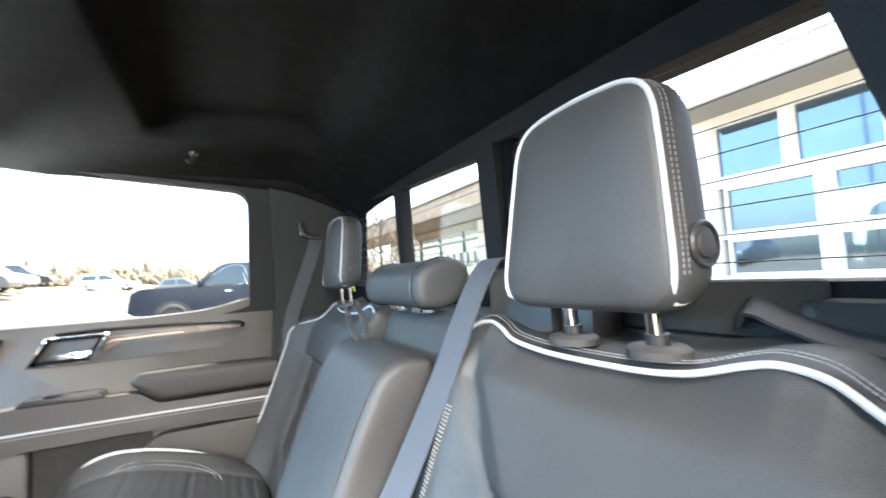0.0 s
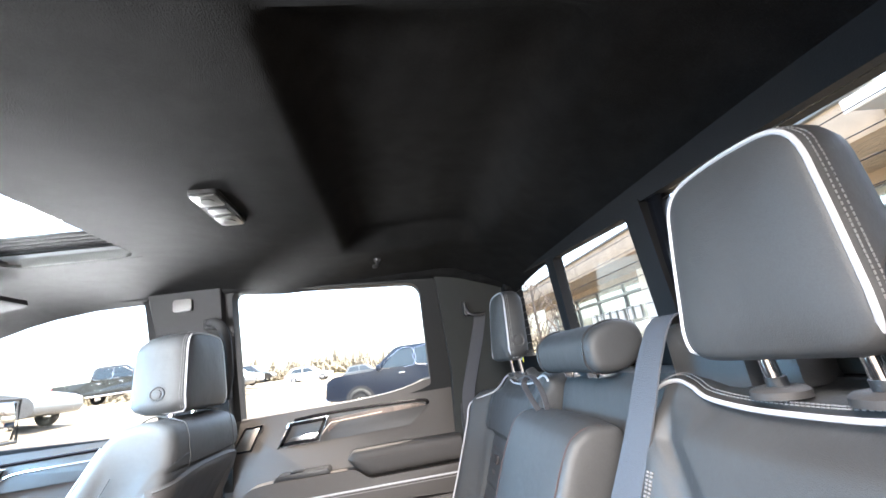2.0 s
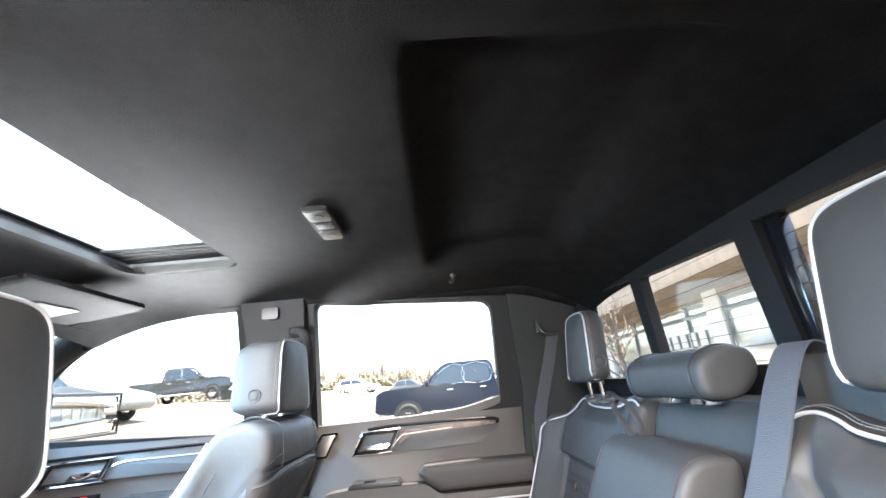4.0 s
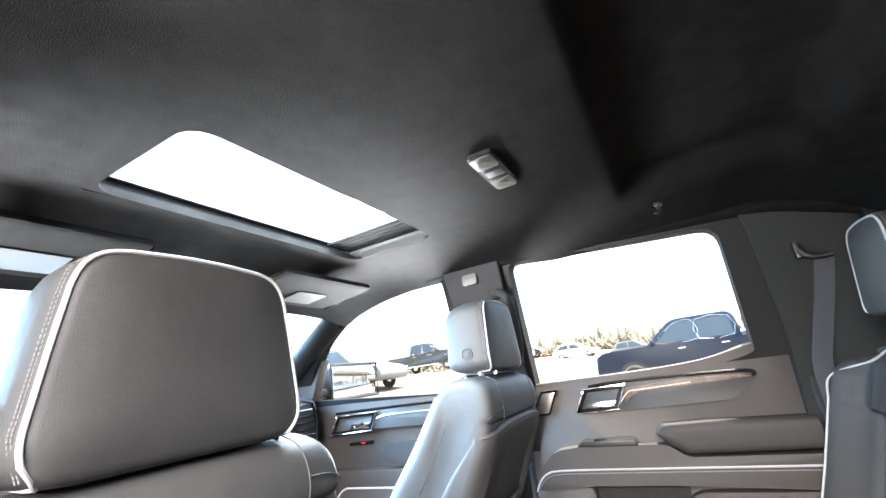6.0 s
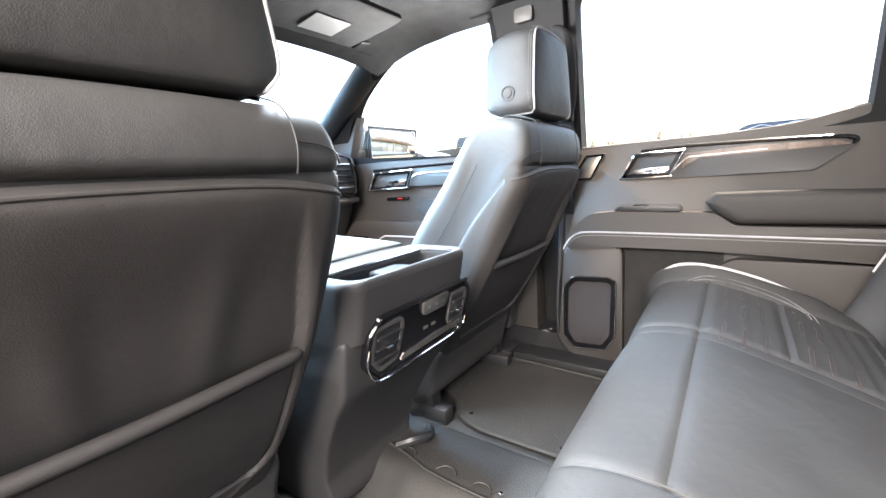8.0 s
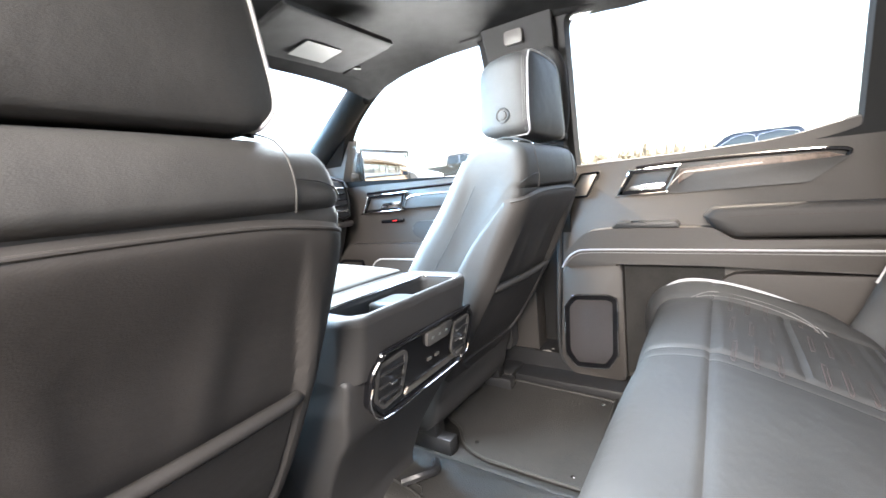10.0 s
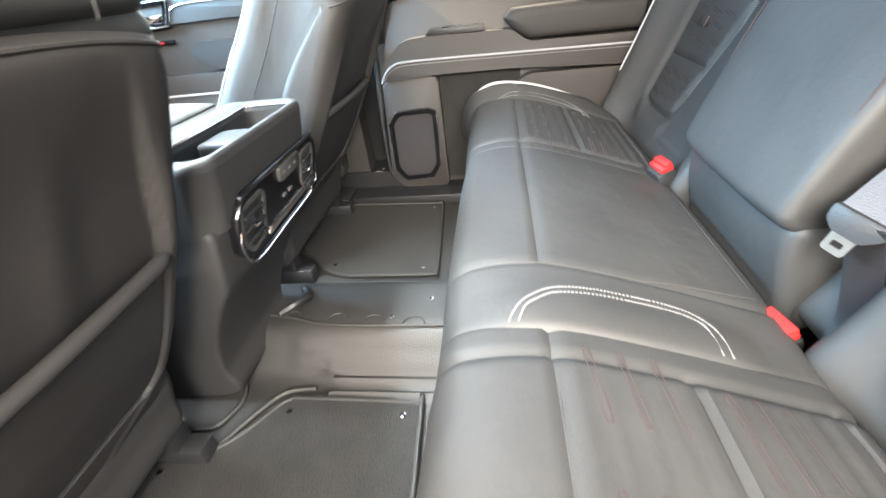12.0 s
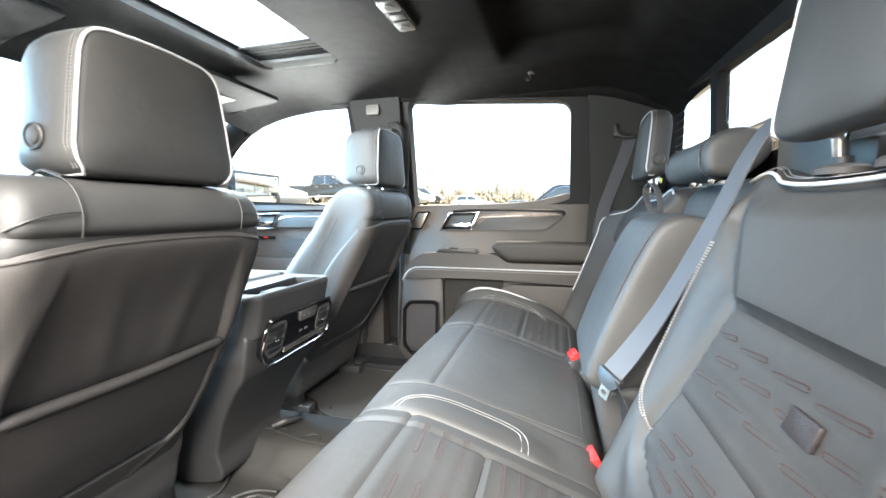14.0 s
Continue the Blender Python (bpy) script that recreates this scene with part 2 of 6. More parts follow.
def inset(points, d):
    """The polygon moved inwards by d, corner by corner."""
    n = len(points)
    area = sum(points[i][0] * points[(i + 1) % n][1] - points[(i + 1) % n][0] * points[i][1] for i in range(n))
    sgn = 1 if area > 0 else -1
    out = []
    for i in range(n):
        p, a, c = Vector(points[i]), Vector(points[i - 1]), Vector(points[(i + 1) % n])
        d1, d2 = (p - a).normalized(), (c - p).normalized()
        n1, n2 = Vector((-d1.y, d1.x)) * sgn, Vector((-d2.y, d2.x)) * sgn
        m = (n1 + n2)
        m = m / max(0.3, m.length_squared) * 2 if m.length > 1e-6 else n1
        q = p + m * d
        out.append((q.x, q.y))
    return out


def spline(pts, sub=6, closed=False):
    pts = [Vector(p) for p in pts]
    n = len(pts)
    out = []
    for i in range(n if closed else n - 1):
        if closed:
            p0, p1, p2, p3 = pts[i - 1], pts[i], pts[(i + 1) % n], pts[(i + 2) % n]
        else:
            p0, p1, p2, p3 = pts[max(0, i - 1)], pts[i], pts[i + 1], pts[min(n - 1, i + 2)]
        for k in range(sub):
            t = k / sub
            out.append(0.5 * ((2 * p1) + (p2 - p0) * t + (2 * p0 - 5 * p1 + 4 * p2 - p3) * t * t + (3 * p1 - p0 - 3 * p2 + p3) * t ** 3))
    if not closed:
        out.append(pts[-1])
    return out


def tube(pts, r, closed=False, n=8, sub=6, flat=1.0):
    """A round (or flattened) cord along a smooth line."""
    line = spline(pts, sub, closed) if sub > 1 else [Vector(p) for p in pts]
    bm = bmesh.new()
    rings = []
    m = len(line)
    up = Vector((0.13, 0.31, 0.94)).normalized()
    for i, p in enumerate(line):
        a, c = (line[i - 1], line[(i + 1) % m]) if closed else (line[max(0, i - 1)], line[min(m - 1, i + 1)])
        d = (c - a)
        d = d.normalized() if d.length > 1e-9 else Vector((1, 0, 0))
        s = d.cross(up)
        s = s.normalized() if s.length > 1e-6 else d.orthogonal().normalized()
        u = s.cross(d)
        up = u
        rings.append([bm.verts.new(p + (s * math.cos(2 * math.pi * k / n) + u * flat * math.sin(2 * math.pi * k / n)) * r) for k in range(n)])
    for i in range(m if closed else m - 1):
        r0, r1 = rings[i], rings[(i + 1) % m]
        for k in range(n):
            bm.faces.new((r0[k], r0[(k + 1) % n], r1[(k + 1) % n], r1[k]))
    if not closed:
        bm.faces.new(rings[0])
        bm.faces.new(rings[-1])
    return bm


def strap_mesh(pts, widths, half, thick, sub=6):
    """A flat band along a line; widths: the direction across the band, point by point."""
    line = spline(pts, sub)
    wl = spline(widths, sub)
    bm = bmesh.new()
    rings = []
    for i, p in enumerate(line):
        d = (line[min(len(line) - 1, i + 1)] - line[max(0, i - 1)]).normalized()
        w = (wl[i] - d * wl[i].dot(d)).normalized()
        u = w.cross(d)
        rings.append([bm.verts.new(p + w * a * half + u * b * thick) for a, b in ((-1, -1), (-0.6, -1.3), (0.6, -1.3), (1, -1), (1, 1), (0.6, 1.3), (-0.6, 1.3), (-1, 1))])
    for i in range(len(rings) - 1):
        for k in range(8):
            bm.faces.new((rings[i][k], rings[i][(k + 1) % 8], rings[i + 1][(k + 1) % 8], rings[i + 1][k]))
    bm.faces.new(rings[0])
    bm.faces.new(rings[-1])
    return bm


def grid_mesh(fn, nu, nv, close_u=False, caps=False):
    bm = bmesh.new()
    vs = [[bm.verts.new(fn(i / nu, j / nv)) for i in range(nu if close_u else nu + 1)] for j in range(nv + 1)]
    w = len(vs[0])
    for j in range(nv):
        for i in range(nu):
            bm.faces.new((vs[j][i], vs[j][(i + 1) % w], vs[j + 1][(i + 1) % w], vs[j + 1][i]))
    if caps:
        bm.faces.new(vs[0])
        bm.faces.new(vs[-1])
    return bm


def swell(profile, y0, y1, nv=40, off=None, round_end=0.02, su=10, ywarp=None):
    """A closed cushion form: an (x, z) outline drawn out along y, its skin moved outwards by off(s, v, x, z), its ends rounded."""
    line = spline([(p[0], 0, p[1]) for p in profile], su, True)
    n = len(line)
    cx, cz = sum(p.x for p in line) / n, sum(p.z for p in line) / n
    nor = []
    for i in range(n):
        d = (line[(i + 1) % n] - line[i - 1]).normalized()
        q = Vector((d.z, 0, -d.x))
        nor.append(q)
    if sum(nor[i].dot(line[i] - Vector((cx, 0, cz))) for i in range(n)) < 0:
        nor = [-q for q in nor]
    w = y1 - y0
    e = [0.0, 0.15, 0.4, 0.7, 1.0]
    k = abs(round_end / w)
    vv = [a * k for a in e] + [k + (1 - 2 * k) * j / nv for j in range(1, nv)] + [1 - a * k for a in reversed(e)]
    bm = bmesh.new()
    rows = []
    for v in vv:
        t = min(v, 1 - v) / k if k else 1
        drop = round_end * (1 - math.sqrt(max(0, 1 - (1 - min(1, t)) ** 2)))
        row = []
        for i in range(n):
            o = (off(i / n, v, line[i].x, line[i].z) if off else 0) - drop
            p = line[i] + nor[i] * o
            y = y0 + w * v
            if ywarp:
                y = ywarp(y, p.x, p.z)
            row.append(bm.verts.new((p.x, y, p.z)))
        rows.append(row)
    for j in range(len(rows) - 1):
        for i in range(n):
            bm.faces.new((rows[j][i], rows[j][(i + 1) % n], rows[j + 1][(i + 1) % n], rows[j + 1][i]))
    for row in (rows[0], rows[-1]):
        mid_ = Vector((0, 0, 0))
        for v in row:
            mid_ += v.co / n
        inner = [bm.verts.new(v.co.lerp(mid_, 0.25)) for v in row]
        core = bm.verts.new(mid_)
        for i in range(n):
            bm.faces.new((row[i], row[(i + 1) % n], inner[(i + 1) % n], inner[i]))
            bm.faces.new((inner[i], inner[(i + 1) % n], core))
    return bm


def loft(rings, cap_a=True, cap_b=True):
    """Skin over a row of closed rings with the same count of points."""
    bm = bmesh.new()
    vs = [[bm.verts.new(q) for q in r] for r in rings]
    n = len(vs[0])
    for a, b in zip(vs, vs[1:]):
        for k in range(n):
            bm.faces.new((a[k], a[(k + 1) % n], b[(k + 1) % n], b[k]))
    for on, r in ((cap_a, vs[0]), (cap_b, vs[-1])):
        if on:
            bm.faces.new(r)
    return bm


def disc(c, axis, r, h, n=24, bevel=0.0):
    pts = [(math.cos(2 * math.pi * i / n) * r, math.sin(2 * math.pi * i / n) * r) for i in range(n)]
    a = {"x": 0, "y": 1, "z": 2}[axis]
    u, v = [c[i] for i in range(3) if i != a]
    return prism([(u + p, v + q) for p, q in pts], axis, c[a], c[a] + h, bevel)


def bump_at(x, c, w):
    return math.exp(-((x - c) / w) ** 2)


def stitches(pts, step=0.006, length=0.0042, r=0.0009, lift=(0, 0, 0)):
    """A row of single thread stitches along a line."""
    total = sum((Vector(q) - Vector(p)).length for p, q in zip(pts, pts[1:]))
    line = spline(pts, max(2, int(total / (len(pts) - 1) / step * 3)))
    bm = bmesh.new()
    acc, last = 0.0, line[0]
    lift = Vector(lift)
    for i in range(1, len(line)):
        seg = line[i] - line[i - 1]
        acc += seg.length
        if acc >= step and seg.length > 1e-7:
            acc = 0
            d = seg.normalized()
            s = d.orthogonal().normalized()
            u = s.cross(d)
            c = line[i] + lift
            ends = [c - d * length / 2, c + d * length / 2]
            q = [[bm.verts.new(e + (s * math.cos(a) + u * math.sin(a)) * r) for a in (0, 1.571, 3.142, 4.712)] for e in ends]
            for k in range(4):
                bm.faces.new((q[0][k], q[0][(k + 1) % 4], q[1][(k + 1) % 4], q[1][k]))
            bm.faces.new(q[0])
            bm.faces.new(q[1])
    return bm


# ---- cab structure ----

def headliner_z(x, y):
    z = 1.208
    k = min(1.0, max(0.0, (x - 0.80) / 0.22)) * min(1.0, max(0.0, (1.62 - x) / 0.15))
    z -= 0.020 * k * k * (3 - 2 * k)
    a = min(1.0, abs(y) / 0.74)
    z -= 0.035 * a ** 5
    e = max(abs(x - 1.46) - 0.155, (abs(y) - 0.37) * 0.8)
    k = min(1.0, max(0.0, 1 - e / 0.055))
    z += 0.052 * k * k * (3 - 2 * k)
    if x > 1.45:
        z -= 0.148 * ((x - 1.45) / 0.40) ** 2
    if x < 0.42:
        z -= 0.10 * ((0.42 - x) / 0.32) ** 2
    return z


SR = (0.450, 0.757, -0.388, 0.340)  # sunroof opening in the headliner


def headliner():
    bm = bmesh.new()
    xs = sorted(set([0.10, 0.16, 0.22, 0.28, 0.34, 0.39, SR[0], 0.52, 0.60, 0.68, SR[1], 0.82, 0.9, 1.0, 1.1, 1.17] + [1.20 + 0.0152 * i for i in range(43)]))
    ys = sorted(set([-0.76, -0.73, -0.69, -0.64, -0.58, -0.54, -0.51, -0.48, -0.45, -0.42, SR[2], -0.37, -0.3, -0.2, -0.1, 0, 0.1, 0.2, SR[3], 0.37, 0.39, 0.42, 0.45, 0.48, 0.51, 0.54, 0.58, 0.64, 0.69, 0.73, 0.76]))
    low = {}
    high = {}
    for x in xs:
        for y in ys:
            z = headliner_z(x, y)
            side = y * (1 - 0.11 * max(0.0, (0.34 - x) / 0.24))  # narrower between the front pillars
            low[x, y] = bm.verts.new((x, side, z))
            high[x, y] = bm.verts.new((x, side, z + 0.02))
    inside = lambda x0, x1, y0, y1: x0 >= SR[0] - 1e-6 and x1 <= SR[1] + 1e-6 and y0 >= SR[2] - 1e-6 and y1 <= SR[3] + 1e-6
    cells = [(i, j) for i in range(len(xs) - 1) for j in range(len(ys) - 1) if not inside(xs[i], xs[i + 1], ys[j], ys[j + 1])]
    have = set(cells)
    for i, j in cells:
        q = [(xs[i], ys[j]), (xs[i + 1], ys[j]), (xs[i + 1], ys[j + 1]), (xs[i], ys[j + 1])]
        bm.faces.new([low[k] for k in q])
        bm.faces.new([high[k] for k in reversed(q)])
        for (di, dj), (a, b) in (((0, -1), (0, 1)), ((1, 0), (1, 2)), ((0, 1), (2, 3)), ((-1, 0), (3, 0))):
            if (i + di, j + dj) not in have:
                bm.faces.new((low[q[a]], low[q[b]], high[q[b]], high[q[a]]))
    return bm


structure("ceiling", headliner(), HEADLINER, "charcoal cloth headliner with a sunroof opening", "ceiling")

# outer roof skin with the same opening
roof = join(box(0.02, SR[0] - 0.05, -0.74, 0.74, 1.235, 1.262), box(SR[1] + 0.02, 1.12, -0.74, 0.74, 1.235, 1.262), box(1.12, 1.90, -0.74, 0.74, 1.285, 1.31), box(1.86, 1.90, -0.74, 0.74, 1.10, 1.285),
            box(SR[0] - 0.05, SR[1] + 0.02, -0.74, SR[2] - 0.02, 1.235, 1.262), box(SR[0] - 0.05, SR[1] + 0.02, SR[3] + 0.02, 0.74, 1.235, 1.262))
structure("roof", roof, STEEL, "painted steel outer roof of the cab", "roof")

# floor pan with the tunnel
def floor_z(x, y):
    hump = 0.080 / (1 + math.exp((abs(y - 0.085) - 0.098) / 0.013))
    return 0.002 + hump


structure("floor", grid_mesh(lambda u, v: (-0.70 + 2.55 * u, -0.82 + 1.64 * v, floor_z(0, -0.82 + 1.64 * v) - 0.012), 4, 80), CARPET, "black carpeted cab floor with a raised tunnel", "floor")
structure("underbody", box(-0.75, 1.95, -0.84, 0.84, -0.16, -0.03), DARKPLASTIC, "dark underbody plate of the cab", "floor")
structure("wall_firewall", box(-0.82, -0.72, -0.82, 0.82, -0.03, 0.72), DARKPLASTIC, "dark firewall under the dashboard", "wall")
# back wall of the cab under the rear window, and its side returns
structure("wall_rear", box(1.86, 1.90, -0.82, 0.82, -0.03, 0.812), REARFRAME, "dark trimmed back wall of the cab", "wall")


def pillar(points, y_low, y_high, s, thick=0.045, z0=0.7, z1=1.19):
    """A pillar trim: an outline in x and z that leans in with height."""
    bm = bmesh.new()
    sharp = rounded(points, 0.012, 3)

    def yy(z):
        t = (z - z0) / (z1 - z0)
        return y_low + (y_high - y_low) * t

    inner = [bm.verts.new((x, s * yy(z), z)) for x, z in sharp]
    outer = [bm.verts.new((x, s * (yy(z) + thick), z)) for x, z in sharp]
    n = len(sharp)
    faces = [bm.faces.new(inner), bm.faces.new(outer)]
    for i in range(n):
        bm.faces.new((inner[i], inner[(i + 1) % n], outer[(i + 1) % n], outer[i]))
    bmesh.ops.bevel(bm, geom=faces[0].edges[:], offset=0.020, segments=4, profile=0.5, affect="EDGES", clamp_overlap=True)
    return bm


for s, side in ((1, "passenger"), (-1, "driver")):
    bp = pillar([(0.60, 0.02), (0.76, 0.02), (0.80, 0.70), (0.806, 1.06), (0.812, 1.215), (0.58, 1.215), (0.60, 1.06), (0.61, 0.70)], 0.80, 0.682, s)
    structure("pillar_b", bp, PILLAR, "dark plastic centre pillar trim beside the front seat", "pillar")
    cp = pillar([(1.53, 0.02), (1.86, 0.02), (1.86, 1.10), (1.72, 1.16), (1.52, 1.205), (1.545, 1.12), (1.565, 0.80), (1.55, 0.55)], 0.80, 0.70, s, 0.05)
    structure("pillar_c", cp, CORNER, "dark plastic rear corner pillar trim", "pillar")
    # front pillar, from the dash up to the header
    ap = tube([(-0.62, s * 0.80, 0.74), (-0.30, s * 0.765, 0.94), (0.02, s * 0.72, 1.125), (0.20, s * 0.68, 1.215), (0.50, s * 0.66, 1.262)], 0.052, n=12, flat=0.8)
    structure("pillar_a", ap, FRONTPILLAR, "grey front pillar trim sloping along the windscreen", "pillar")
    rail = tube([(0.50, s * 0.715, 1.205), (0.9, s * 0.72, 1.195), (1.3, s * 0.722, 1.18), (1.62, s * 0.72, 1.155), (1.86, s * 0.71, 1.07)], 0.030, n=10)
    structure("trim_roof_rail", rail, HEADLINER, "cloth covered roof rail over the side windows", "trim")
    sill = join(box(-0.6, 0.60, s * 0.70, s * 0.90, -0.03, 0.045, 0.012), box(0.60, 1.55, s * 0.72, s * 0.90, -0.03, 0.04, 0.012))
    sill = join(sill, box(0.52, 0.84, s * 0.81, s * 0.93, -0.06, 0.10))
    structure("trim_sill", sill, DARKPLASTIC, "dark plastic door sill plate", "trim")

structure("trim_header", tube([(0.02, -0.735, 1.105), (0.13, -0.66, 1.135), (0.10, -0.3, 1.15), (0.10, 0.3, 1.15), (0.13, 0.66, 1.135), (0.02, 0.735, 1.105)], 0.03, n=10), HEADLINER, "cloth windscreen header at the front of the roof", "trim")

# ---- windscreen and rear window ----
def windscreen(u, v):
    y = -0.72 + 1.44 * u
    x0, z0, x1, z1 = -0.70, 0.76, 0.12, 1.175
    bow = 0.06 * (1 - (2 * u - 1) ** 2)
    return (x0 + (x1 - x0) * v - bow, y * (1 - 0.06 * v), z0 + (z1 - z0) * v + bow * 0.2)


w1 = structure("window_1", grid_mesh(windscreen, 16, 8), GLASS, "raked clear windscreen", "window")
w1.visible_shadow = False

rw = thing("window_2", (1.86, 0, 0.81), "three-part rear cab window with a sliding middle pane and heating wires", "window", "", "structure")
RX, RZ0 = 1.826, 0.812


def rear_top(y):
    return 1.057 + 0.042 * y


outer = rounded([(-0.72, RZ0 - 0.09), (0.78, RZ0 - 0.09), (0.76, rear_top(0.76) + 0.055), (-0.70, rear_top(-0.70) + 0.055)], 0.03)
hole = rounded([(-0.64, RZ0), (0.70, RZ0), (0.69, rear_top(0.69)), (-0.62, rear_top(-0.62))], 0.03)
part("window_frame", prism(outer, "x", RX - 0.012, RX + 0.03, hole=hole), REARFRAME, rw, "dark plastic surround")
for s, ya, yb in ((1, 0.69, 0.80), (-1, -0.63, -0.80)):
    part("corner_trim", prism([(ya + s * 0.01, RZ0 - 0.06), (ya, rear_top(ya)), (ya - s * 0.01, rear_top(ya) + 0.05), (yb, rear_top(ya) + 0.05), (yb, RZ0 - 0.06)], "x", 1.786, 1.815, 0.01, 3), REARFRAME, rw, "dark corner trim")
part("corner_trim", prism([(-0.645, RZ0 - 0.10), (-0.632, 0.90), (-0.585, 1.03), (-0.56, 1.11), (-0.80, 1.12), (-0.80, RZ0 - 0.10)], "x", 1.735, 1.80, 0.015, 3), PILLAR, rw, "dark corner trim")
part("mullion", prism([(0.262, RZ0 - 0.01), (0.298, RZ0 - 0.01), (0.335, rear_top(0.33) + 0.004), (0.280, rear_top(0.27) + 0.004)], "x", RX - 0.010, RX + 0.02, 0.004), REARFRAME, rw, "dark upright between panes")
part("channel", box(RX - 0.004, RX + 0.02, -0.176, -0.145, RZ0 - 0.01, rear_top(-0.17) + 0.006, 0.003), GLOSS, rw, "black slide channel")
so = rounded([(0.262, RZ0 - 0.004), (0.270, rear_top(0.26) + 0.004), (-0.138, rear_top(-0.13) + 0.006), (-0.158, RZ0 - 0.004)], 0.006)
si = rounded([(0.250, RZ0 + 0.012), (0.268, rear_top(0.26) - 0.009), (-0.088, rear_top(-0.09) - 0.012), (-0.107, RZ0 + 0.012)], 0.014)
slide = part("sliding_frame", prism(so, "x", RX - 0.014, RX + 0.012, hole=si), REARFRAME, rw, "dark grey frame of the sliding pane")
for y0, y1 in ((-0.635, -0.172), (-0.125, 0.256), (0.30, 0.695)):
    p = part("pane", prism([(y0, RZ0), (y1, RZ0), (y1, rear_top(y1)), (y0, rear_top(y0))], "x", RX + 0.006, RX + 0.010), GLASS, rw)
    p.visible_shadow = False
for ya, yb in ((-0.635, -0.172), (-0.122, 0.25), (0.30, 0.695)):
    wires = join(*[tube([(RX + 0.004, ya, z), (RX + 0.004, (ya + yb) / 2, z), (RX + 0.004, yb, z)], 0.0007, n=4, sub=1) for z in [RZ0 + 0.018 + 0.0262 * i for i in range(9)]])
    part("heating_wire", wires, DARKPLASTIC, rw, "thin dark heating wires")["kind"] = "stuff"


# ---- doors ----
def yprism(points, s, a, b, bevel=0.0, **kw):
    return prism(points, "y", s * a, s * b, bevel, **kw)


def rear_door(s):
    d = thing("door_1", (1.15, s * 0.86, 0.03), "closed rear truck door with a stitched armrest, grey trim and speaker", "door", "", "structure")
    body_pts = rounded([(0.745, 0.10), (0.80, 0.035), (1.40, 0.03), (1.56, 0.10), (1.575, 0.40), (1.565, 0.795), (1.47, 0.785), (1.36, 0.758), (1.20, 0.748), (0.79, 0.742), (0.765, 0.55)],
                       [0.03, 0.03, 0.05, 0.05, 0.02, 0.015, 0.05, 0.06, 0.06, 0.008, 0.02])
    part("door_panel", yprism(body_pts, s, 0.842, 0.92, 0.010), DOORSKIN, d, "brown-grey soft door skin")
    # window surround leaning inwards
    o = rounded([(0.785, 0.70), (1.36, 0.690), (1.47, 0.715), (1.585, 0.745), (1.572, 1.215), (0.785, 1.215)], [0.01, 0.03, 0.03, 0.01, 0.09, 0.03])
    h = rounded([(0.818, 0.735), (1.36, 0.735), (1.45, 0.752), (1.488, 0.765), (1.483, 1.130), (0.836, 1.172)], [0.01, 0.03, 0.03, 0.01, 0.05, 0.03])
    fr = yprism(o, s, 0, 0.06, hole=h)
    for v in fr.verts:
        v.co.y += s * (0.855 - (v.co.z - 0.70) * 0.30)
    part("window_frame", fr, PILLAR, d, "dark plastic window surround")
    wf = yprism(rounded([(0.80, 0.72), (1.55, 0.72), (1.53, 1.16), (0.82, 1.19)], 0.02), s, 0, 0.004)
    for v in wf.verts:
        v.co.y += s * (0.885 - (v.co.z - 0.70) * 0.30)
    part("pane", wf, GLASS, d, "clear side glass").visible_shadow = False
    part("seal", tube([(0.80, s * 0.858, 0.738), (1.2, s * 0.858, 0.744), (1.36, s * 0.858, 0.754), (1.47, s * 0.858, 0.781), (1.56, s * 0.858, 0.79)], 0.008, n=6), DARKPLASTIC, d)
    # long trim strip with its pointed rear end, and the pull handle bezel
    strip = [(1.005, 0.722), (1.43, 0.720), (1.470, 0.698), (1.395, 0.640), (1.10, 0.634), (0.948, 0.634), (0.962, 0.66)]
    strip_p = part("trim_strip", yprism(rounded(strip, 0.008), s, 0.828, 0.850, 0.006), PLASTIC, d, "dark soft inlay with a pointed end")
    part("upper_edge", tube([(1.0, s * 0.826, 0.718), (1.12, s * 0.826, 0.7235), (1.43, s * 0.826, 0.7175), (1.464, s * 0.826, 0.699)], 0.0055, n=8, sub=8), GLOSS, strip_p, "gloss black edge")
    part("wood_band", yprism([(1.115, 0.702), (1.27, 0.711), (1.425, 0.7105), (1.458, 0.698), (1.40, 0.6955), (1.15, 0.690), (1.108, 0.660)], s, 0.8245, 0.83, 0.002), WOOD, strip_p, "brown wood band")
    part("chrome_line", tube([(1.083, s * 0.8235, 0.652), (1.118, s * 0.8235, 0.688), (1.15, s * 0.8235, 0.693), (1.30, s * 0.8235, 0.699)], 0.0022, n=6, sub=8), CHROME, strip_p)
    bez = rounded([(0.985, 0.712), (1.115, 0.714), (1.075, 0.640), (0.942, 0.638)], 0.010)
    bz = part("handle_bezel", yprism(bez, s, 0.822, 0.85, hole=inset(bez, 0.012)), GLOSS, d, "gloss black handle surround")
    part("bezel_edge", tube([(x, s * 0.8215, z) for x, z in bez[::3]], 0.0028, closed=True, n=6, sub=3), CHROME, bz)
    part("recess", yprism(inset(bez, 0.011), s, 0.836, 0.846), DARKPLASTIC, bz)
    hd = part("handle", yprism(rounded([(0.985, 0.664), (1.078, 0.668), (1.066, 0.646), (0.962, 0.645)], 0.006), s, 0.826, 0.842, 0.005), CHROME, d, "bright chrome release handle")
    part("lever_shadow", yprism(rounded([(0.99, 0.70), (1.08, 0.703), (1.072, 0.675), (0.985, 0.672)], 0.004), s, 0.836, 0.844, 0.003), BRUSHED, hd, "brushed grip")
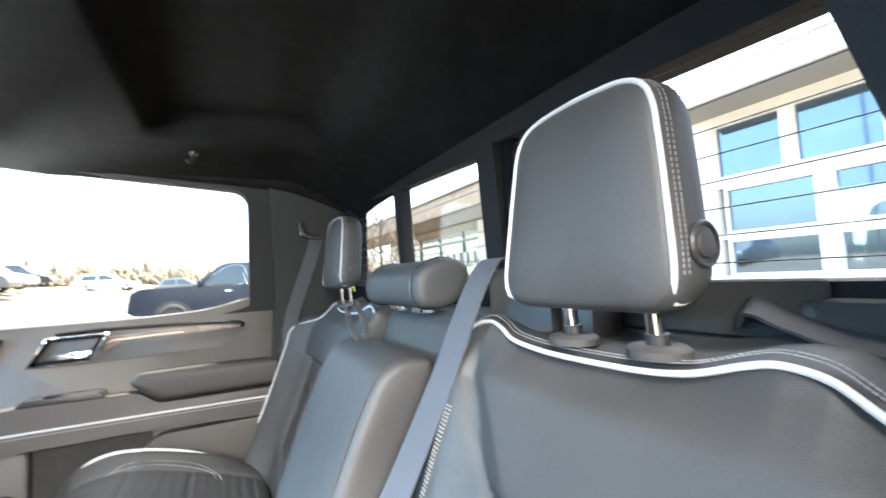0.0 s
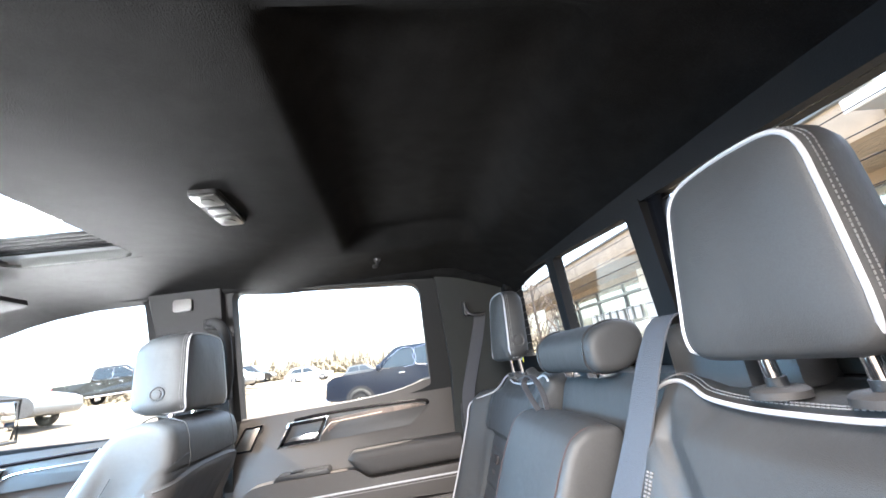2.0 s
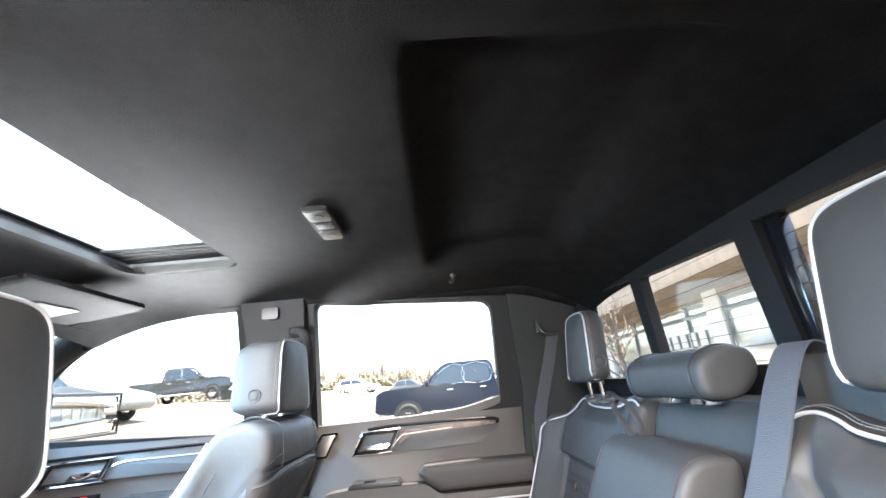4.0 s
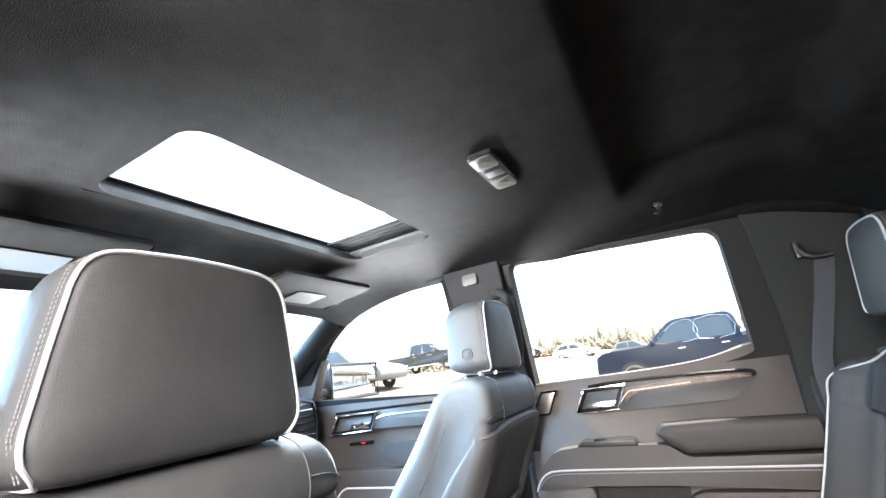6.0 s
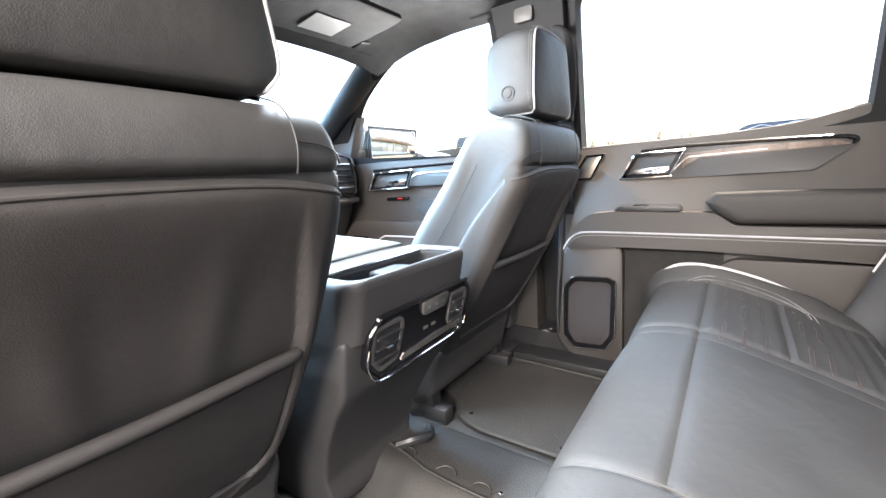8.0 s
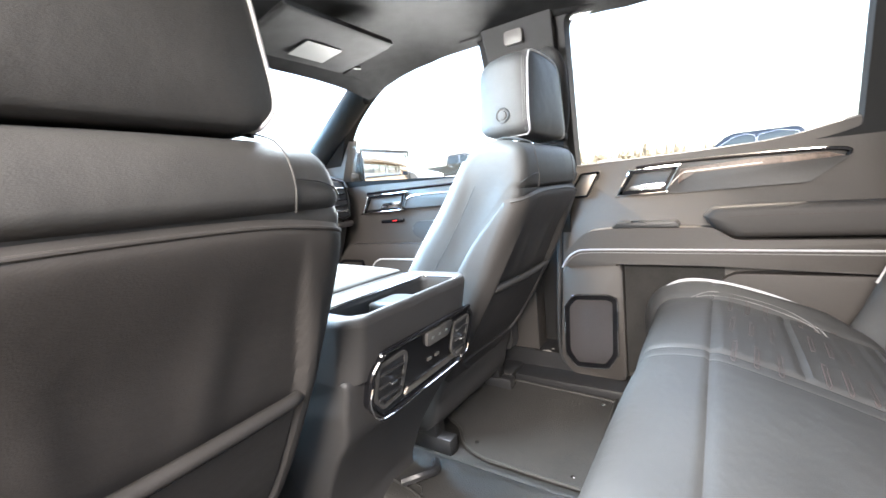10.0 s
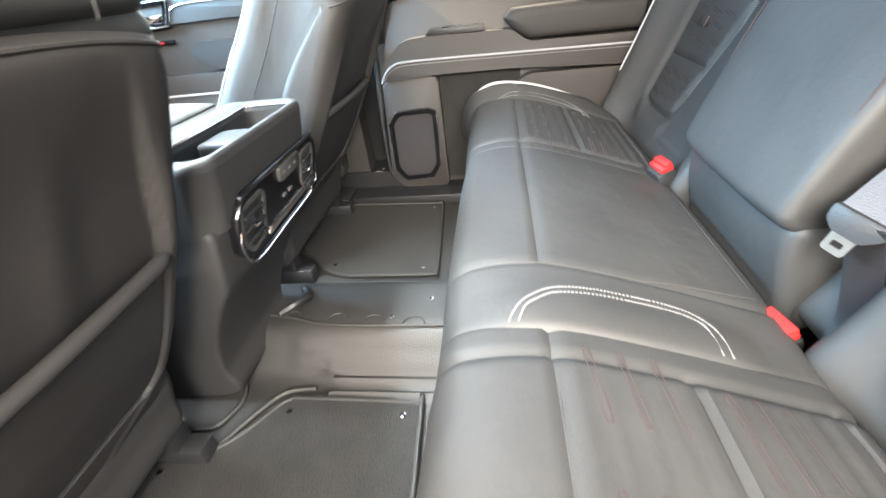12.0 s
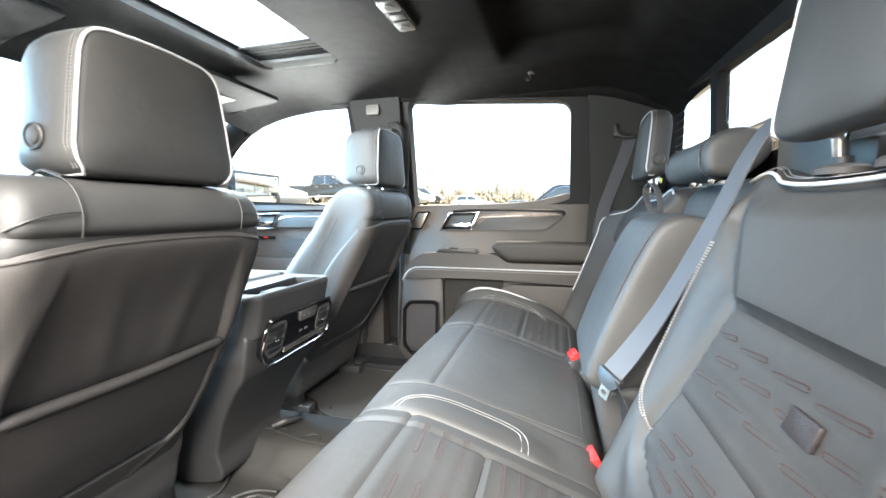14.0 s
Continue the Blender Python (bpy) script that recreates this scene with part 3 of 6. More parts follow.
    ref = rounded([(0.786, 0.640), (0.835, 0.718), (0.894, 0.719), (0.853, 0.640)], 0.006)
    rf = part("tweeter_grille", yprism(ref, s, 0.832, 0.848, 0.003), BRUSHED, d, "slanted silver tweeter cover")
    part("bezel", yprism(ref, s, 0.828, 0.842, hole=inset(ref, 0.006)), GLOSS, rf)
    # padded armrest
    arm = rounded([(1.168, 0.566), (1.19, 0.590), (1.30, 0.592), (1.565, 0.588), (1.565, 0.505), (1.24, 0.503), (1.196, 0.532)], [0.006, 0.008, 0.01, 0.004, 0.004, 0.008, 0.008])
    pad = [[(1.565 - (1.565 - x) * (1 - k), s * y, 0.548 + (z - 0.548) * h_) for x, z in arm] for y, h_, k in ((0.850, 1.0, 0.0), (0.816, 1.0, 0.0), (0.804, 0.97, 0.008), (0.796, 0.89, 0.022), (0.7915, 0.76, 0.045), (0.7895, 0.58, 0.075), (0.789, 0.20, 0.12))]
    a = part("armrest", loft(pad), ARMLEATHER, d, "padded dark armrest")
    part("stitching", stitches([(1.225, s * 0.7895, 0.562), (1.35, s * 0.7893, 0.564), (1.55, s * 0.7893, 0.562)]), REDTHREAD, a)["kind"] = "stuff"
    # moulded shelf under it
    shelf = rounded([(0.768, 0.418), (0.790, 0.470), (0.852, 0.533), (0.94, 0.540), (1.195, 0.536), (1.24, 0.500), (1.57, 0.498), (1.57, 0.412), (1.18, 0.428), (0.96, 0.428)],
                    [0.02, 0.02, 0.03, 0.02, 0.02, 0.02, 0.01, 0.01, 0.01, 0.01])
    sh = part("door_shelf", yprism(shelf, s, 0.790, 0.850, 0.010), DOORSKIN, d, "moulded brown-grey shelf")
    line = [(0.772, 0.414), (0.784, 0.436), (0.800, 0.455), (0.822, 0.468), (0.85, 0.473), (0.94, 0.4745), (1.25, 0.4725), (1.565, 0.470)]
    part("piping", tube([(x, s * 0.7895, z) for x, z in line], 0.0030, n=8), PIPING, sh, "white accent piping")
    part("piping_seam", tube([(x + 0.002, s * 0.7895, z - 0.010) for x, z in line], 0.0014, n=6), STITCH, sh)
    swt = part("switch_panel", yprism(rounded([(0.93, 0.541), (0.945, 0.556), (1.105, 0.556), (1.115, 0.541)], 0.006), s, 0.785, 0.85, 0.003), DARKPLASTIC, d, "black window switch strip")
    part("switch", yprism(rounded([(0.985, 0.546), (1.025, 0.546), (1.025, 0.560), (0.985, 0.560)], 0.003), s, 0.795, 0.825, 0.003), GLOSS, swt)
    # lower door: pocket and speaker
    low = rounded([(0.75, 0.08), (0.80, 0.035), (0.96, 0.035), (0.955, 0.426), (0.77, 0.418)], 0.02)
    part("lower_panel", yprism(low, s, 0.800, 0.85, 0.010), DOORSKIN, d)
    # flat carpet sheet, its darkness stands in for shade in the deep pocket
    part("pocket", yprism(rounded([(0.958, 0.06), (1.22, 0.06), (1.22, 0.432), (0.958, 0.432)], 0.01), s, 0.832, 0.846), CARPET, d, "dark carpet sheet in place of the pocket's deep shade")
    part("pocket_flap", yprism(rounded([(1.19, 0.04), (1.57, 0.04), (1.57, 0.405), (1.235, 0.405), (1.19, 0.36)], 0.03), s, 0.806, 0.85, 0.012), DOORSKIN, d)
    spk = rounded([(0.768, 0.120), (0.772, 0.285), (0.805, 0.322), (0.918, 0.327), (0.942, 0.310), (0.938, 0.125), (0.905, 0.076), (0.80, 0.070)], 0.018)
    sp = part("speaker_frame", yprism(spk, s, 0.788, 0.803, 0.005, hole=inset(spk, 0.016)), GLOSS, d, "gloss black speaker surround")
    part("speaker_edge", tube([(x, s * 0.787, z) for x, z in spk[::3]], 0.0022, closed=True, n=6, sub=3), CHROME, sp)
    part("speaker_grille", yprism(inset(spk, 0.012), s, 0.794, 0.806, 0.003), material("speaker_mesh", (0.030, 0.027, 0.029), 0.45, metal=0.3, grain=1.0, scale=450, vary=0.1), sp, "dark speaker mesh")
    part("edge_seal", tube([(0.765, s * 0.83, 0.74), (0.752, s * 0.825, 0.45), (0.742, s * 0.815, 0.20), (0.75, s * 0.81, 0.09), (0.80, s * 0.81, 0.04)], 0.008, n=8), DARKPLASTIC, d)
    part("rear_seal", tube([(1.585, s * 0.82, 0.10), (1.590, s * 0.82, 0.5), (1.582, s * 0.80, 0.80), (1.578, s * 0.73, 1.10), (1.55, s * 0.71, 1.17), (1.48, s * 0.705, 1.19)], 0.010, n=8), DARKPLASTIC, d)
    return d


rear_door(1)


def front_door(s, name):
    d = thing(name, (0.1, s * 0.86, 0.03), "closed front truck door with chrome handle and storage pockets", "door", "front doors", "structure")
    pts = rounded([(-0.62, 0.06), (0.66, 0.03), (0.66, 0.745), (-0.10, 0.760), (-0.32, 0.785), (-0.62, 0.80)], 0.02)
    part("door_panel", yprism(pts, s, 0.822, 0.90, 0.010), DOORSKIN, d, "brown-grey soft door skin")
    o = rounded([(-0.64, 0.72), (0.625, 0.70), (0.605, 1.22), (0.28, 1.25), (0.04, 1.185), (-0.24, 1.03)], [0.01, 0.01, 0.03, 0.1, 0.1, 0.1])
    h = rounded([(-0.28, 0.79), (0.565, 0.745), (0.552, 1.190), (0.33, 1.208), (0.085, 1.145), (-0.13, 1.015)], [0.02, 0.01, 0.04, 0.1, 0.1, 0.1])
    fr = yprism(o, s, 0, 0.05, hole=h)
    for v in fr.verts:
        v.co.y += s * (0.835 - (v.co.z - 0.70) * 0.22)
    part("window_frame", fr, REARFRAME, d, "dark window surround")
    wf = yprism(rounded([(-0.45, 0.74), (0.59, 0.72), (0.58, 1.205), (0.32, 1.228), (0.065, 1.165), (-0.19, 1.02)], 0.02), s, 0, 0.004)
    for v in wf.verts:
        v.co.y += s * (0.862 - (v.co.z - 0.70) * 0.22)
    part("pane", wf, GLASS, d, "clear side glass").visible_shadow = False
    bar = rounded([(-0.09, 0.722), (0.56, 0.728), (0.56, 0.650), (0.11, 0.648), (-0.13, 0.640)], 0.01)
    b = part("trim_strip", yprism(bar, s, 0.80, 0.826, 0.006), PLASTIC, d)
    part("upper_edge", tube([(-0.09, s * 0.80, 0.722), (0.2, s * 0.80, 0.727), (0.56, s * 0.80, 0.729)], 0.006, n=6), GLOSS, b)
    part("chrome_line", tube([(0.115, s * 0.797, 0.655), (0.15, s * 0.797, 0.695), (0.3, s * 0.797, 0.70), (0.56, s * 0.797, 0.70)], 0.0025, n=6), CHROME, b)
    bez = rounded([(-0.075, 0.712), (0.135, 0.716), (0.10, 0.642), (-0.12, 0.638)], 0.010)
    bz = part("handle_bezel", yprism(bez, s, 0.792, 0.82, hole=inset(bez, 0.012)), GLOSS, d, "gloss black handle surround")
    part("bezel_edge", tube([(x, s * 0.7915, z) for x, z in bez[::3]], 0.0028, closed=True, n=6, sub=3), CHROME, bz)
    part("grip", yprism(rounded([(-0.01, 0.702), (0.105, 0.705), (0.095, 0.682), (-0.02, 0.680)], 0.004), s, 0.806, 0.814, 0.003), BRUSHED, bz, "brushed grip")
    part("recess", yprism(inset(bez, 0.011), s, 0.812, 0.822), DARKPLASTIC, bz)
    part("handle", yprism(rounded([(0.0, 0.675), (0.10, 0.678), (0.09, 0.652), (-0.02, 0.650)], 0.006), s, 0.796, 0.815, 0.005), CHROME, d, "bright chrome release handle")
    part("badge_strip", yprism(rounded([(-0.035, 0.602), (0.09, 0.604), (0.09, 0.590), (-0.035, 0.588)], 0.004), s, 0.812, 0.824, 0.002), GLOSS, d, "small gloss switch bar")
    part("badge_light", yprism(rounded([(0.03, 0.600), (0.055, 0.6005), (0.055, 0.594), (0.03, 0.594)], 0.002), s, 0.8095, 0.814, 0.001), TAIL, d, "tiny red marker")
    part("armrest", yprism(rounded([(0.15, 0.566), (0.185, 0.592), (0.58, 0.592), (0.58, 0.512), (0.22, 0.508), (0.165, 0.535)], 0.012), s, 0.785, 0.825, 0.016, seg=4), ARMLEATHER, d, "padded armrest")
    part("door_shelf", yprism(rounded([(-0.32, 0.40), (-0.22, 0.50), (0.58, 0.50), (0.58, 0.40)], 0.03), s, 0.775, 0.825, 0.012), DOORSKIN, d)
    pk = rounded([(-0.10, 0.10), (-0.08, 0.38), (-0.04, 0.43), (0.02, 0.440), (0.58, 0.440), (0.58, 0.10)], 0.03)
    part("pocket", yprism(pk, s, 0.765, 0.825, 0.012), PLASTIC, d)
    part("piping", tube([(-0.085, s * 0.763, 0.33), (-0.07, s * 0.763, 0.40), (-0.03, s * 0.763, 0.432), (0.05, s * 0.763, 0.437), (0.58, s * 0.763, 0.437)], 0.004, n=8), PIPING, d, "white accent piping")
    spk = rounded([(-0.33, 0.15), (-0.31, 0.40), (-0.27, 0.43), (-0.13, 0.43), (-0.12, 0.15)], 0.02)
    sp = part("speaker_frame", yprism(spk, s, 0.77, 0.80, hole=inset(spk, 0.012)), GLOSS, d, "gloss black speaker surround")
    part("speaker_grille", yprism(inset(spk, 0.012), s, 0.778, 0.80, 0.003), BRUSHED, sp, "speaker mesh")
    part("mirror_sail", yprism(rounded([(-0.60, 0.76), (-0.24, 0.775), (-0.16, 0.97), (-0.26, 0.97)], 0.01), s, 0.80, 0.85, 0.006), PLASTIC, d)
    return d


front_door(1, "door_2")
front_door(-1, "door_3")


def side_mirror(s):
    m = thing("side_mirror", (-0.30, s * 1.08, 0.76), "large black towing side mirror on a short arm", "mirror", "side mirrors")
    part("housing", box(-0.44, -0.33, s * 1.02, s * 1.425, 0.765, 0.965, 0.035, 4), BLACKPAINT, m)
    part("glass", box(-0.334, -0.324, s * 1.04, s * 1.405, 0.785, 0.945, 0.01), MIRRORMAT, m, "mirror glass")
    part("glass_rim", tube([(-0.322, s * 1.03, 0.775), (-0.322, s * 1.415, 0.775), (-0.322, s * 1.415, 0.955), (-0.322, s * 1.03, 0.955)], 0.008, closed=True, n=8, sub=1), DARKPLASTIC, m, "black rim round the glass")
    part("arm", box(-0.41, -0.35, s * 0.84, s * 1.04, 0.79, 0.84, 0.015), DARKPLASTIC, m)


side_mirror(1)
side_mirror(-1)

# ---- dashboard ----
dash = thing("dashboard", (-0.4, 0, 0.0), "dark padded dashboard with slatted end vents", "dashboard")
part("upper_pad", swell([(-0.78, 0.62), (-0.74, 0.77), (-0.45, 0.835), (-0.20, 0.815), (-0.14, 0.775), (-0.17, 0.73), (-0.5, 0.66)], -0.80, 0.80, 12, round_end=0.04), LEATHER, dash, "stitched dark dash top")
part("lower_body", swell([(-0.74, 0.20), (-0.74, 0.70), (-0.30, 0.74), (-0.17, 0.70), (-0.16, 0.60), (-0.24, 0.42), (-0.40, 0.25)], -0.79, 0.79, 12, round_end=0.03), DOORSKIN, dash)
part("shelf_ledge", box(-0.2, -0.115, 0.25, 0.775, 0.585, 0.615, 0.012), DOORSKIN, dash)
part("chrome_rail", tube([(-0.13, 0.28, 0.742), (-0.125, 0.5, 0.742), (-0.13, 0.62, 0.742)], 0.004, n=6), CHROME, dash)
for s in (1, -1):
    vent = part("vent", prism(rounded([(s * 0.62, 0.775), (s * 0.735, 0.785), (s * 0.755, 0.635), (s * 0.66, 0.635)], 0.012), "x", -0.150, -0.118, 0.004), DARKPLASTIC, dash, "slatted side vent")
    part("vent_frame", tube([(-0.116, s * 0.62, 0.775), (-0.116, s * 0.735, 0.785), (-0.116, s * 0.755, 0.635), (-0.116, s * 0.66, 0.635)], 0.006, closed=True, n=6, sub=2), GLOSS, vent)
    for i in range(5):
        z = 0.658 + 0.025 * i
        part("slat", box(-0.125, -0.108, min(s * (0.655 - 0.006 * i), s * (0.745 - 0.004 * i)), max(s * (0.655 - 0.006 * i), s * (0.745 - 0.004 * i)), z - 0.0035, z + 0.0035, 0.002), CHROME if i in (0, 4) else GLOSS, vent)

dash.location.x -= 0.05

# ---- seats ----
def headrest(parent, c, wb, wt, hh, depth, face, label, lean=0.1, rt=0.05, rb=0.034, arc=0.008):
    """A padded headrest; c: the middle of its piped face, face: -1 or 1 along x, depth: how far it goes back from there.
    wb, wt: half widths below and above, rt, rb: corner radii, arc: the crown of its top."""
    line = rounded([(wb, -hh), (wt + (wb - wt) * 0.42, hh * 0.30), (wt, hh), (0.0, hh + arc), (-wt, hh), (-wt - (wb - wt) * 0.42, hh * 0.30), (-wb, -hh)],
                   [rb, 0.06, rt, 0.09, rt, 0.06, rb], 6)
    # even steps along the outline, from the lower corner over the top to the other
    loop = [Vector((0.0, -hh)), *(Vector(q) for q in line)]
    dense = []
    for a, b in zip(loop, loop[1:] + loop[:1]):
        m = max(1, int((b - a).length / 0.006))
        dense += [a.lerp(b, k / m) for k in range(m)]
    n = len(dense)

    def at(grow, back, sink=0.0):
        """The outline moved outwards by grow and set back from the piped edge by back."""
        out = []
        for k, q in enumerate(dense):
            d = dense[(k + 1) % n] - dense[k - 1]
            nrm = Vector((d.y, -d.x)).normalized()
            w = q + nrm * grow
            w.y -= sink * (0.5 + 0.5 * w.y / hh)
            out.append((c[0] + face * -back + lean * w.y, c[1] + w.x, c[2] + w.y))
        return out

    def face_at(k, out):
        return [(c[0] + face * out + lean * q.y * k, c[1] + q.x * k, c[2] + q.y * k) for q in dense]

    layers = [face_at(0.04, 0.011), face_at(0.3, 0.0108), face_at(0.58, 0.0095), face_at(0.8, 0.0065), face_at(0.93, 0.0028), at(-0.0015, -0.0008), at(0.0, 0.001), at(0.0035, 0.006),
              at(0.0055, depth * 0.28), at(0.005, depth * 0.5), at(0.001, depth * 0.72, 0.002), at(-0.008, depth * 0.88, 0.006), at(-0.022, depth * 0.97, 0.010), at(-0.04, depth, 0.012)]
    h = part("headrest", loft(layers), LEATHER, parent, label)
    edge = at(0.0012, 0.0)
    first = next(k for k in range(n) if dense[k].y > -hh + 0.004)
    ring = edge[first:n - first]
    # the cord runs over the top and turns back under both side panels
    def tail(k0, sgn):
        q = edge[k0]
        return [(q[0] - face * 0.012, q[1] - sgn * 0.002, q[2] - 0.004), (q[0] - face * depth * 0.42, q[1], q[2] - 0.002)]
    part("piping", tube(tail(first, 1)[::-1] + ring[::2] + tail(n - first, -1), 0.0024, n=8, sub=2), PIPING, h, "white piping")
    for g, b in ((0.0042, 0.0068), (0.0050, 0.0115)):
        line2 = at(g + 0.0002, b)[first:n - first]
        part("stitching", stitches(line2[::3], 0.0036, 0.0029, 0.0006), STITCH, h)["kind"] = "stuff"
    for sgn in (1, -1):
        bz = -hh * 0.5
        half = wb - (wb - wt) * 0.58 * (bz / hh + 1) / 1.3 + 0.0045
        bx, y, z = c[0] - face * depth * 0.44 + lean * bz, c[1] + sgn * half, c[2] + bz
        b = part("button", disc((bx, y - sgn * 0.0045, z), "y", 0.0170, sgn * 0.0075, 28, 0.002), SHELL, h, "round release button")
        part("button_cap", disc((bx, y + sgn * 0.0006, z), "y", 0.0105, sgn * 0.0050, 20, 0.0015), LEATHER, b)
        part("button_ring", tube([(bx + math.cos(q * math.pi / 8) * 0.0158, y + sgn * 0.0030, z + math.sin(q * math.pi / 8) * 0.0158) for q in range(16)], 0.0021, closed=True, n=6, sub=2), DARKPLASTIC, b)
    return h


def front_seat(cy, hc, label, rise=0.0):
    hw = 0.212
    st = thing("front_seat", (0.40, cy, 0.0), label, "seat", "front seats")
    prof = [(0.60, 0.20), (0.69, 0.34), (0.765, 0.475), (0.825, 0.60), (0.862, 0.672), (0.868, 0.716), (0.848, 0.752), (0.79, 0.768), (0.722, 0.742), (0.637, 0.632), (0.537, 0.49), (0.457, 0.36), (0.41, 0.25), (0.47, 0.19)]
    prof = [(x, z + rise * min(1, max(0, (z - 0.66) / 0.05))) for x, z in prof]

    def ywarp(y, x, z):
        t = max(0, (z - 0.55) / 0.25)
        d = y - cy
        return cy + d * (1 - 0.14 * t * t) * (0.96 + 0.04 * min(1, z / 0.4))

    def off(s, v, x, z):
        e = abs(2 * v - 1)
        w = min(1.0, max(0.0, (0.585 + (z - 0.2) * 0.5 - x) / 0.06))
        w = w * w * (3 - 2 * w)
        o = 0.0
        if w > 0:
            o += w * (0.012 * bump_at(e, 0.80, 0.30) - 0.005 * bump_at(e, 0.50, 0.02)) * min(1, max(0, (0.70 - z) / 0.12))
        o += (1 - w) * (0.010 * (1 - e * e) * min(1, max(-1, (z - 0.68) / 0.02)) - 0.007 * bump_at(z, 0.690, 0.006))
        return o

    b = part("backrest", swell(prof, cy - hw, cy + hw, 40, off, 0.026, 8, ywarp), LEATHER, st, "black leather backrest")

    def back_x(z):
        pts = [(0.20, 0.60), (0.34, 0.69), (0.475, 0.765), (0.60, 0.825), (0.675, 0.862), (0.72, 0.868)]
        for (z0, x0), (z1, x1) in zip(pts, pts[1:]):
            if z <= z1:
                return x0 + (x1 - x0) * (z - z0) / (z1 - z0)
        return pts[-1][1]

    # moulded panel on the back that wraps round the rolled sides of the backrest, with a soft recess that holds the pocket
    def ease(q):
        q = min(1.0, max(0.0, q))
        return q * q * (3 - 2 * q)

    def limit(v):
        """Half width of the recess, as a share of the panel, at the height v."""
        return 0.83 - 0.13 * ease((v - 0.55) / 0.42) - 0.16 * max(0.0, 1 - (v - 0.085) / 0.11) ** 2

    def panel(e_, v, out=0.0):
        e = max(-1.0, min(1.0, e_))
        over = max(0.0, abs(e_) - 1.0) / 0.3
        z = 0.20 + 0.489 * v - 0.020 * abs(e) ** 3 * v
        t = max(0.0, (z - 0.55) / 0.25)
        half = hw * (1 - 0.14 * t * t) * (0.96 + 0.04 * min(1, z / 0.4)) + 0.0045
        k = max(0.0, (abs(e) - 0.80) / 0.20)
        drop = 0.042 * (1 - math.sqrt(max(0.0, 1 - k * k)))
        reach = min(1.0, max(0.0, (1 - v) / 0.42))
        ahead = 0.066 * over * (1 - (1 - reach) ** 2)
        sink = 0.007 * max(over ** 8, v ** 40)
        x = back_x(z) + 0.016 + out - drop - ahead - 0.012 * v ** 40
        return (x, cy + math.copysign(half * abs(e) - sink * over, e), z)

    def shell(u, v):
        e = (2 * u - 1) * 1.3
        inside = ease((limit(v) - abs(e)) / 0.045) * ease((v - 0.085) / 0.025)
        deep = 0.015 * ease((0.99 - v) / 0.28)
        roll = 0.004 * bump_at(abs(e), limit(v) + 0.05, 0.045) * ease((0.95 - v) / 0.3)
        pleat = 0.004 * bump_at(abs(e), 0.16 + 0.18 * v, 0.10) * ease((0.97 - v) / 0.3) * ease((v - 0.4) / 0.3)
        return panel(e, v, roll - inside * deep + pleat)

    sh = part("back_panel", grid_mesh(shell, 150, 90), SHELL, st, "moulded black seat-back panel with a sunk middle")
    edge = [panel(0.99 * k / 24, 0.985, 0.0005) for k in range(-24, 25)]
    part("panel_edge", tube(edge, 0.0022, n=8, sub=2), SHELL, sh)

    def pocket(u, w):
        ep = 2 * u - 1
        v = 0.088 + (0.462 - 0.018 * (1 - ep * ep)) * w
        q = ease(min((1 - abs(ep)) / 0.07, w / 0.07))
        return panel(ep * (limit(v) + 0.015), v, -0.0165 + 0.0125 * q + 0.007 * (1 - ep * ep) * (0.3 + 0.7 * w))

    pk = part("map_pocket", grid_mesh(pocket, 64, 40), SHELL, sh, "stretched map pocket")
    part("pocket_hem", tube([pocket(u / 40, 0.985) for u in range(41)], 0.0088, n=10, sub=1), SHELL, pk, "padded pocket hem")
    part("hem_stitching", stitches([(x + 0.0012, y, z) for x, y, z in [pocket(0.04 + 0.92 * u / 24, 0.915) for u in range(25)]], 0.0046, 0.0036, 0.0007), DARKPLASTIC, pk)["kind"] = "stuff"
    part("cushion", swell([(0.02, 0.25), (0.0, 0.31), (0.05, 0.37), (0.20, 0.37), (0.42, 0.34), (0.52, 0.33), (0.52, 0.25), (0.2, 0.20)], cy - 0.25, cy + 0.25, 24,
         lambda s, v, x, z: 0.025 * bump_at(abs(2 * v - 1), 0.85, 0.2) if z > 0.30 else 0, 0.04, 8), LEATHER, st, "black leather seat cushion")
    part("base", swell([(0.10, 0.08), (0.10, 0.28), (0.45, 0.30), (0.60, 0.24), (0.60, 0.16), (0.52, 0.05)], cy - 0.22, cy + 0.22, 10, None, 0.02, 6), PLASTIC, st, "dark plastic seat base")
    for dy in (-0.19, 0.19):
        part("rail", box(0.05, 0.62, cy + dy - 0.02, cy + dy + 0.02, -0.01, 0.05, 0.006), DARKPLASTIC, st)
        part("bracket", box(0.48, 0.58, cy + dy - 0.022, cy + dy + 0.022, 0.045, 0.17, 0.008), DARKPLASTIC, st)
    for s in (1, -1):
        ys = cy + s * hw * 0.62
        part("side_seam", tube([(0.8755, ys, 0.722), (0.8755, ys + s * 0.03, 0.719), (0.871, ys + s * 0.052, 0.712), (0.858, ys + s * 0.068, 0.701)], 0.0012, n=6), DARKPLASTIC, b)
        part("shoulder_seam", tube([(0.872, ys, 0.690), (0.8765, ys, 0.708), (0.876, ys, 0.725), (0.868, ys, 0.746 + rise), (0.850, ys, 0.762 + rise), (0.81, ys, 0.775 + rise)], 0.0010, n=6), LEATHER, b)
